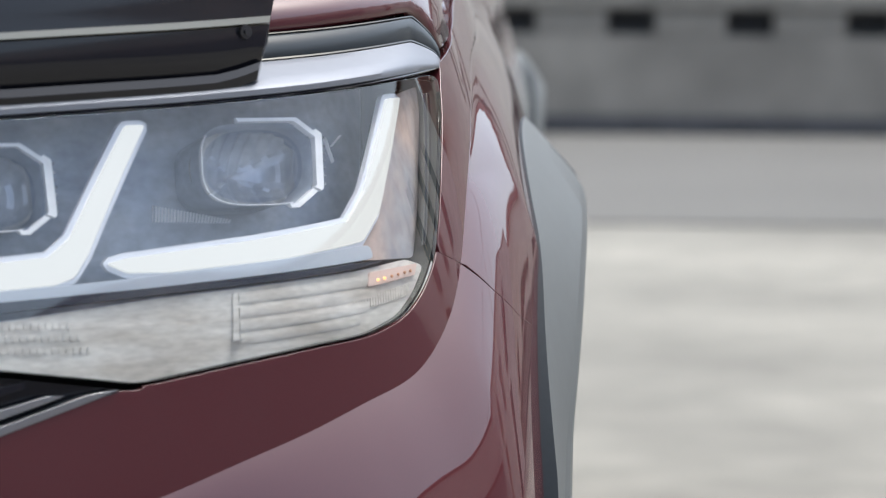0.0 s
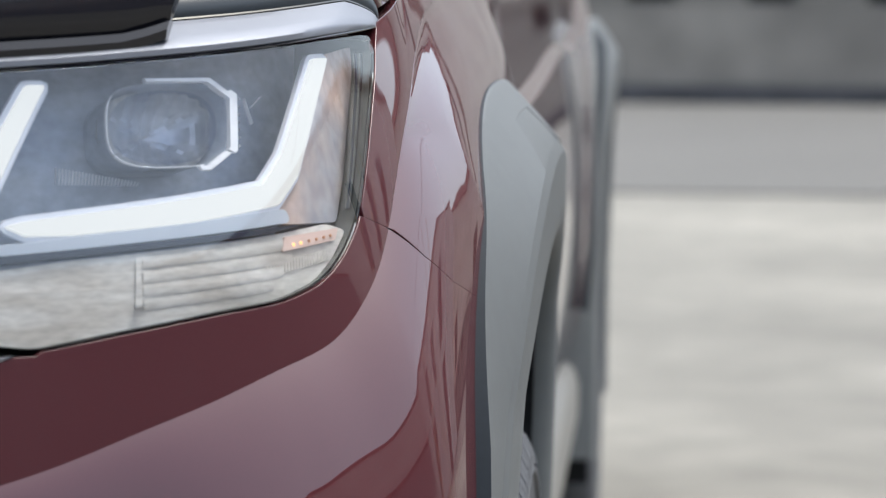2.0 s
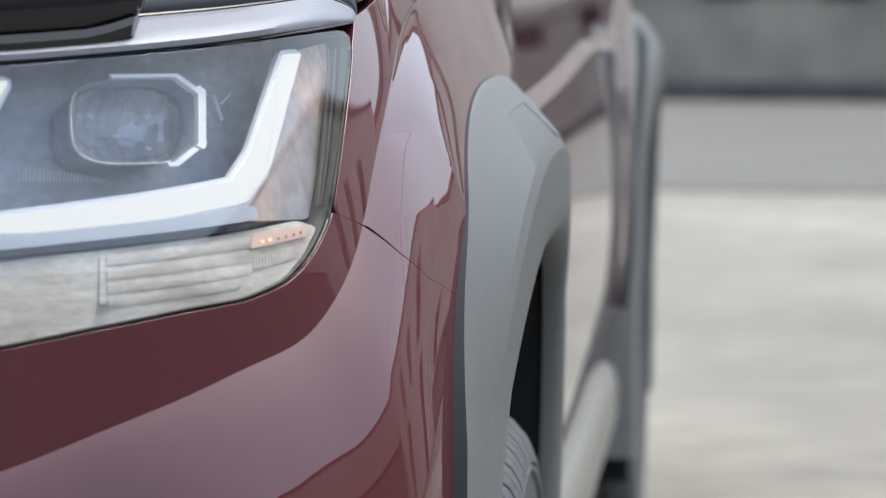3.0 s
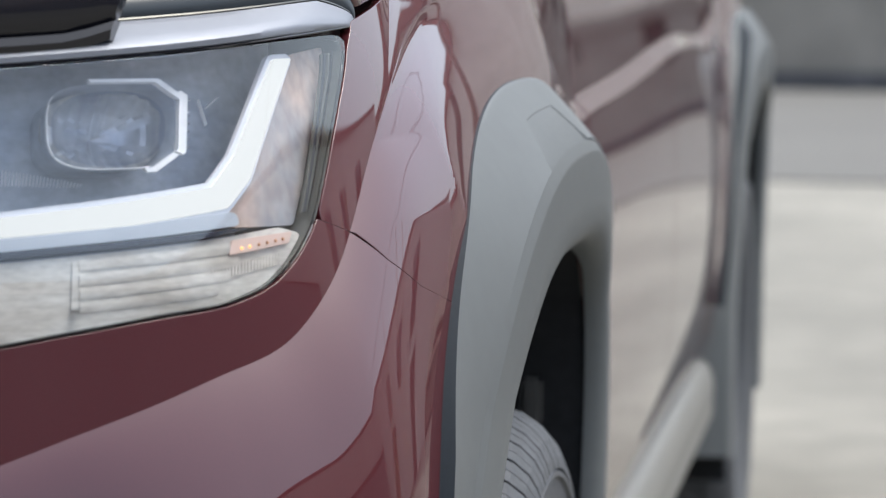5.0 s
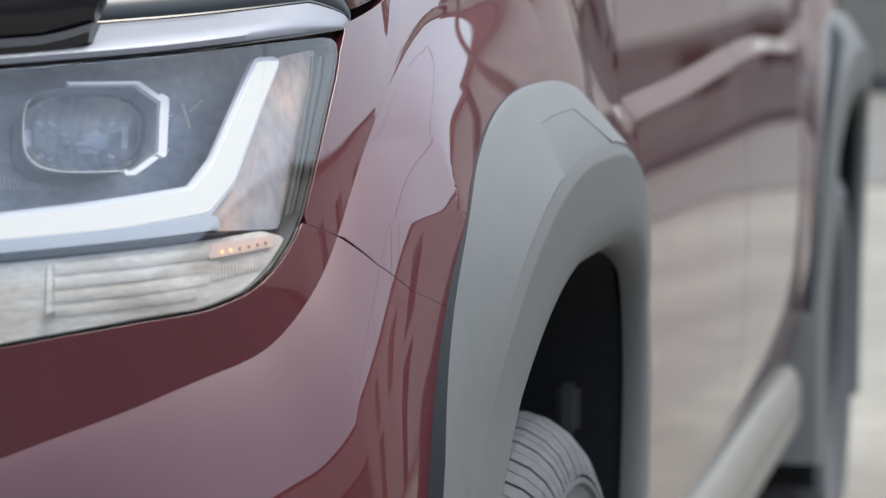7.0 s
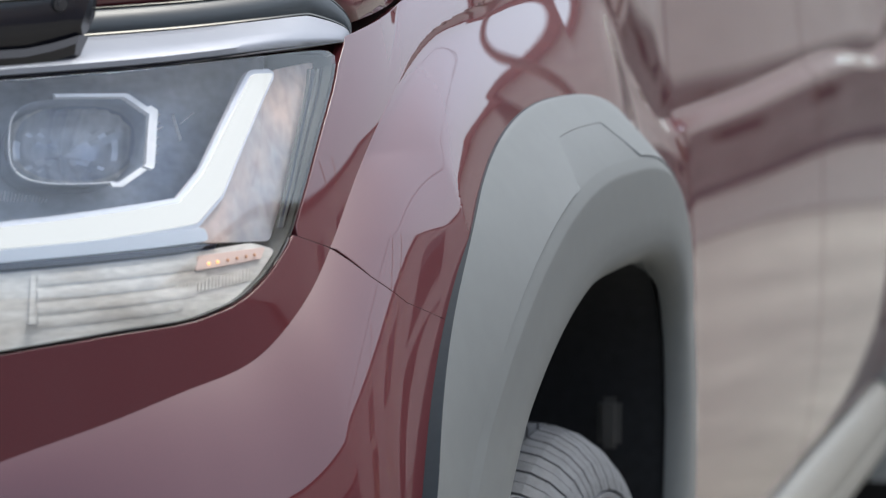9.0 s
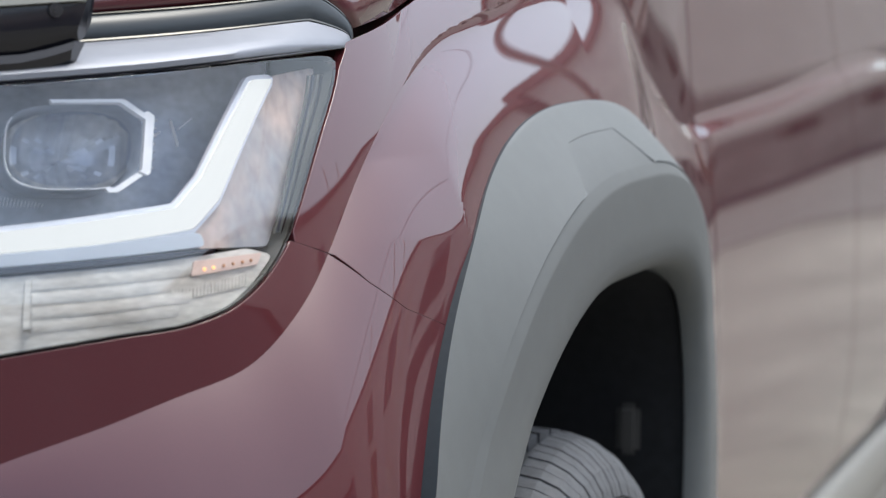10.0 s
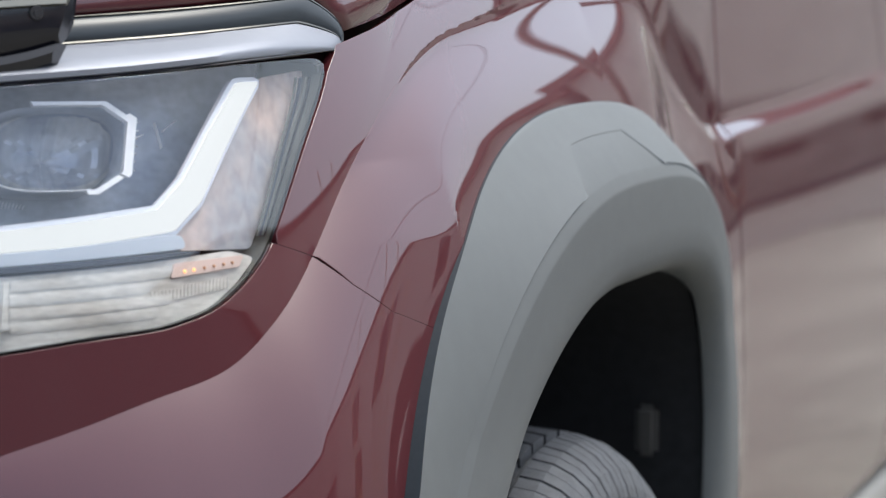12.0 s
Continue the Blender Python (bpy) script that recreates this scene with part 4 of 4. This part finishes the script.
def projector(s0, s1, z0, z1):
    """A lamp module: a dark tunnel, a domed glass and a broken silvered frame."""
    cs, cz, a, b = (s0 + s1) / 2, (z0 + z1) / 2, (s1 - s0) / 2, (z1 - z0) / 2
    mod = part("projector", None, headlamp, "projector lamp with a silvered frame")

    def ring_pt(t, k, depth, e=.55):
        c, q = math.cos(t), math.sin(t)
        if e == 0:  # eight-sided
            m = max(abs(c), abs(q), .63 * (abs(c) + abs(q)))
            s, z = cs + a * k * c / m, cz + b * k * q / m
        else:
            s, z = cs + a * k * math.copysign(abs(c) ** e, c), cz + b * k * math.copysign(abs(q) ** e, q)
        return base_skin(s, z) - skin_normal(np.array(s), np.array(z), base_only) * depth
    ts = np.linspace(0, 2 * math.pi, 73)
    part("tunnel", sweep("tunnel", [[ring_pt(t, .955, .017), ring_pt(t, .93, .020), ring_pt(t, .90, .034), ring_pt(t, .86, .056)] for t in ts], HOUSING, closed=False, caps=False), mod, "dark tunnel")
    rings = []
    for t in ts:
        rings.append([ring_pt(t, k, .026 - .012 * math.sqrt(max(0, 1 - (k / .9) ** 2)), .80 + .2 * (1 - k)) for k in (.85, .84, .82, .79, .73, .66, .55, .42, .28, .14, .01)])
    dome = part("glass", sweep("glass", rings, PROJECTOR, closed=False, caps=False), mod, "domed projector glass")
    dome.visible_shadow = False
    # fluted bowl behind the glass
    rings = []
    for t in np.linspace(0, 2 * math.pi, 145):
        ring = []
        for k in (.93, .86, .78, .68, .56, .44, .30, .16, .02):
            s = cs + a * k * math.copysign(abs(math.cos(t)) ** .8, math.cos(t))
            z = cz + b * k * math.copysign(abs(math.sin(t)) ** .8, math.sin(t))
            deep = .030 + .022 * (1 - k * k) + .0016 * math.cos((s - cs) * 2 * math.pi / .0085)
            ring.append(base_skin(s, z) - skin_normal(np.array(s), np.array(z), base_only) * deep)
        rings.append(ring)
    part("bowl", sweep("bowl", rings, BOWL, closed=False, caps=False), mod, "silvered fluted bowl")
    # frame in pieces of unequal width
    for t0, t1, wide, e in ((-.58, .66, .14, 0), (.64, 1.95, .085, 0), (-1.15, -.62, .10, 0), (3.75, 5.05, .022, .6), (2.6, 3.7, .018, .6)):
        rings = []
        for t in np.linspace(t0, t1, 30):
            rings.append([ring_pt(t, .955, .0155, e), ring_pt(t, .96, .0135, e), ring_pt(t, .955 + wide, .0135, e), ring_pt(t, .96 + wide, .0155, e), ring_pt(t, .955, .018, e)])
        part("frame", sweep("frame", rings, FRAME), mod, "bright silvered frame")
    # small teeth on the outer side
    for k in range(7):
        t = -.45 + .15 * k
        q = ring_pt(t, 1.12, .0135, 0)
        bm = bmesh.new()
        bmesh.ops.create_icosphere(bm, subdivisions=1, radius=.0009, matrix=Matrix.Translation(q))
        part("tooth", bm, mod, "", SILVER)
    return mod


projector(.825, .912, .9430, .9965)
projector(.651, .728, .931, .983)
# ribbed tray below the projector
for k in range(26):
    s = .800 + k * .0021
    z = .938 - (s - .80) * .03
    bar_on_lamp("tray_rib", (s, z), (s + .0009, z + .0095 * (1 - k / 30)), FRAME, headlamp, .0009, .030, .002)

# small glints on the housing's mouldings beside the projector, made as bright bars
for a, b, high in (((.904, .992), (.917, .978), .0011), ((.917, .978), (.929, .981), .0007), ((.937, .988), (.944, .973), .0016), ((.944, .983), (.954, .989), .0007)):
    bar_on_lamp("moulding_edge", a, b, FRAME, headlamp, high, .030, .002)

# trim above the lamp: bright strip, slate strip
s_run = np.concatenate([np.linspace(0, .94, 60), np.linspace(.95, 1.036, 24)])


def trim(name, section, mat, label):
    rings = []
    for s in s_run:
        k = min(1, max(.02, (1.039 - s) / .045)) ** .5
        edge = base_skin(s, lens_top(s) + .0022)
        rings.append([edge + np.array([0, i * 1.3 * k, dz * k]) for i, dz in section])
    return part(name, sweep(name, rings, mat), car, label)


trim("bright_strip", [(.004, -.001), (.000, .0005), (.000, .004), (.003, .0065), (.020, .0115), (.038, .0170), (.046, .0200), (.049, .0195), (.049, .012), (.02, .002)], BRIGHT, "mirror-like bright strip above the lamp")
trim("edge_bead", [(.0488, .0200), (.0476, .0209), (.0488, .0219), (.0500, .0209)], BEAD_LINE, "thin bright bead above the strip")
trim("edge_bead", [(.0585, .0366), (.0575, .0374), (.0585, .0382), (.0595, .0374)], BEAD_LINE, "thin bright bead under the bonnet")
trim("lower_bead", [(.0010, -.0022), (-.0004, -.0012), (.0010, -.0003), (.0030, -.0012)], BLACK_GLOSS, "thin black bead over the lamp")
trim("slate_strip", [(.0495, .0215), (.0490, .0235), (.0515, .0300), (.0550, .0352), (.0580, .0365), (.063, .034), (.063, .02), (.05, .016)], TRIM_GREY, "dark slate strip under the bonnet")


# ---- bonnet: a sheet between its front edge, its side edges and the screen ----
def bonnet():
    na, nb = 70, 50
    a, b = np.linspace(0, 1, na), np.linspace(0, 1, nb)
    s_front = 1.036 * a
    k = np.clip((1.039 - s_front) / .045, .02, 1) ** .5
    front = base_skin(s_front, lens_top(s_front) + .0045) + np.array([0, 1.0, 0]) * (.0575 * 1.3 * k)[:, None] + np.array([0, 0, 1.0]) * (.0395 * k)[:, None]
    ss = 1.036 + (DOOR_FRONT - .02 - 1.036) * b ** 1.3
    side = skin(ss, 1.024 + .085 * (1 - np.exp(-(ss - 1.036) / .16))) + np.array([-.0035, 0, .001])
    side += (front[-1] - side[0]) * np.exp(-b * 12)[:, None]
    back = np.stack([side[-1, 0] * a, side[-1, 1] + .10 * (1 - a ** 2), side[-1, 2] + .085 * (1 - a ** 2)], -1)
    mid = front[0] + (back[0] - front[0]) * b[:, None] + np.array([0, 0, .05]) * np.sin(b * math.pi)[:, None]
    A, B = a[:, None, None], b[None, :, None]
    p = (1 - B) * front[:, None] + B * back[:, None] + (1 - A) * mid[None] + A * side[None] - ((1 - A) * (1 - B) * front[0] + A * (1 - B) * front[-1] + (1 - A) * B * back[0] + A * B * back[-1])
    p[..., 2] += .035 * np.sqrt(np.clip(B[..., 0] / .12, 0, 1)) * np.clip((1 - A[..., 0]) / .12, 0, 1) ** .5 * (1 - .3 * B[..., 0])
    verts = p.reshape(-1, 3)
    faces = [[i * nb + j, (i + 1) * nb + j, (i + 1) * nb + j + 1, i * nb + j + 1] for i in range(na - 1) for j in range(nb - 1)]
    mirror = verts * np.array([-1, 1, 1])
    n = len(verts)
    faces += [[n + q for q in f[::-1]] for f in faces]
    me = mesh_from("bonnet", np.concatenate([verts, mirror]), faces, PAINT)
    bm = bmesh.new()
    bm.from_mesh(me)
    bmesh.ops.remove_doubles(bm, verts=bm.verts[:], dist=1e-5)
    bmesh.ops.recalc_face_normals(bm, faces=bm.faces[:])
    bm.to_mesh(me)
    bm.free()
    ob = part("bonnet", me, car, "dark red bonnet")
    so = ob.modifiers.new("sheet", 'SOLIDIFY')
    so.thickness, so.offset = .012, -1
    return p


bonnet()


def deflector():
    """The black bar along the bonnet's lip, with a bright line and a bolt near its end."""
    ss = np.linspace(0, .868, 70)

    def rings(section):
        out = []
        for s in ss:
            cut = max(0, (s - .83) / .04)
            e = base_skin(s, lens_top(s) + .0045)
            ring = []
            for i, dz in section:
                back = .009 * max(0, (.058 - dz) / .045) * min(1, max(0, (s - .845) / .023))  # the end is cut aslant
                q = base_skin(s - back, lens_top(s - back) + .0045) if back > 1e-4 else e
                ring.append(q + np.array([0, i, dz + (.006 * cut if dz < .03 else 0)]))
            out.append(ring)
        return out
    bar = part("grille_bar", sweep("grille_bar", rings([(.010, .012), (.004, .018), (.002, .030), (.006, .042), (.008, .056), (.011, .072), (.014, .080), (.019, .080), (.020, .074), (.020, .03), (.018, .016)]), BLACK_GLOSS), car, "black gloss bar under the bonnet lip")
    part("bright_line", sweep("bright_line", rings([(.0048, .0415), (.0022, .0428), (.0036, .0468), (.0085, .0470)]), DULL_LINE), bar, "bright line")
    e = base_skin(.850, lens_top(.850) + .0045)
    at = Vector(e - outward(.850) * .0035 + np.array([0, 0, .038]))
    bm = bmesh.new()
    turn = Vector(outward(np.array(.850))).to_track_quat('Z', 'Y').to_matrix().to_4x4()
    bmesh.ops.create_cone(bm, cap_ends=True, segments=20, radius1=.0052, radius2=.0042, depth=.006, matrix=Matrix.Translation(at) @ turn)
    bmesh.ops.create_cone(bm, cap_ends=True, segments=6, radius1=.0024, radius2=.0022, depth=.009, matrix=Matrix.Translation(at) @ turn)
    part("bolt", bm, bar, "small dark steel bolt", BOLT_STEEL)
    part("lower_lip", sweep("lower_lip", rings([(.012, .0005), (.003, .002), (.001, .008), (.004, .013), (.02, .012)]), BLACK_GLOSS), bar, "black lower lip")


deflector()

# grille corner below the lamp: black recess and bright bar
part("grille_recess", panel("grille_recess", [(0, .70), (.40, .755), (.62, .795), (.757, .833), (.768, .8335), (.682, .8455), (.46, .868), (0, .868)], BLACK_GLOSS, .015, depth=.018, edge=0), car, "black recess beside the grille")
part("grille_wing", panel("grille_wing", [(.30, .744), (.62, .798), (.735, .832), (.756, .8345), (.66, .805), (.30, .734)], CHROME, .01, depth=-.001, edge=.012), car, "bright bar below the lamp")
part("grille_rib", panel("grille_rib", [(.30, .760), (.62, .8115), (.712, .8325), (.722, .8325), (.62, .803), (.30, .750)], CHROME, .01, depth=.002, edge=.008), car, "second bright rib below the lamp")
part("grille_blade", panel("grille_blade", [(.30, .775), (.60, .815), (.70, .838), (.70, .842), (.60, .823), (.30, .785)], BLACK_GLOSS, .012, depth=.006, edge=.01), car)
part("grille", panel("grille", [(0, .62), (.45, .62), (.45, .985), (0, .985)], BLACK_GLOSS, .03, f=base_only, depth=.02, edge=0), car, "black grille")


# ---- the rest of the body, hidden behind the near corner ----
def cabin():
    ys = [1.50, 2.15, 2.5, 3.4, 4.2, 4.75, 5.0]
    zs = [1.20, 1.66, 1.74, 1.76, 1.73, 1.66, 1.15]
    hw = [.72, .62, .61, .61, .60, .58, .72]
    rings = []
    for y, z, w in zip(ys, zs, hw):
        rings.append([(-.90, y, 1.095), (-(.90 + w) / 2 - .03, y, (1.095 + z) / 2), (-w, y, z - .03), (-w + .06, y, z), (0, y, z + .02), (w - .06, y, z), (w, y, z - .03), ((.90 + w) / 2 + .03, y, (1.095 + z) / 2), (.90, y, 1.095)])
    part("roof", sweep("roof", rings, PAINT, closed=False, caps=False), car, "dark red roof and pillars")
    for sx in (1, -1):
        for y0, y1 in ((1.78, 2.36), (2.44, 3.30), (3.40, 4.35)):
            q = []
            for y in np.linspace(y0, y1, 8):
                z = np.interp(y, ys, zs)
                w = np.interp(y, ys, hw)
                q.append([(sx * (.90 + .012), y, 1.125), (sx * ((.90 + w) / 2 + .042), y, (1.095 + z) / 2), (sx * (w + .03), y, z - .09)])
            part("side_window", sweep("side_window", q, GLASS_DARK, closed=False, caps=False), car, "dark tinted side window")
    part("windscreen", sweep("windscreen", [[(x, 1.47 + .0 * x, 1.185 - .07 * (x / .8) ** 2), (x * .93, 1.83, 1.47), (x * .86, 2.13, 1.675)] for x in np.linspace(-.80, .80, 15)], GLASS_DARK, closed=False, caps=False), car, "dark windscreen")


cabin()


def mirrored(ob, parent, turn=True):
    """The same part on the car's other side, sharing its mesh."""
    c = ob.copy()
    scene.collection.objects.link(c)
    c.parent = parent
    if turn:
        c.scale.x = -1
    for kid in list(ob.children):
        mirrored(kid, c, False)


for ob in list(car.children):
    if ob.name.split(".")[0] not in ("wheel", "wheel_arch_liner", "bonnet", "roof", "side_window", "windscreen"):
        mirrored(ob, car)


def dry_weed(x, y, h, lean, seed):
    """A few thin dry stalks; they show as fine lines in the paint."""
    rng = random.Random(seed)
    bm = bmesh.new()
    for k in range(3):
        a, hh = rng.uniform(0, 6.28), h * rng.uniform(.6, 1)
        prev = None
        for i in range(9):
            t = i / 8
            c = Vector((x + lean * t * t * math.cos(a) + .02 * k, y + lean * t * t * math.sin(a), hh * t))
            rr = .0048 * (1 - .6 * t)
            ring = [bm.verts.new(c + Vector((rr * math.cos(q), rr * math.sin(q), 0))) for q in (0, 2.1, 4.2)]
            if prev:
                for m in range(3):
                    bm.faces.new((prev[m], prev[(m + 1) % 3], ring[(m + 1) % 3], ring[m]))
            if i in (5, 7) and k != 1:  # side twigs near the top
                q = rng.uniform(0, 6.28)
                tip = c + Vector((.10 * math.cos(q), .10 * math.sin(q), .07))
                bm.faces.new((ring[0], ring[1], bm.verts.new(tip)))
                bm.faces.new((ring[1], ring[2], bm.verts.new(tip + Vector((.004, 0, .004)))))
            prev = ring
    return tagged(part("dry_weed", bm, None, "", DRY_STALK), "thin dry straw-coloured weed stalks on the concrete", "weed", "weeds beside the car")


for n, (x, y, h, lean) in enumerate(((1.70, .86, 1.18, .05), (1.68, 1.06, 1.34, .10), (1.88, 1.02, 1.3, .06), (2.6, 1.5, 1.6, .15))):
    dry_weed(x, y, h, lean, n)
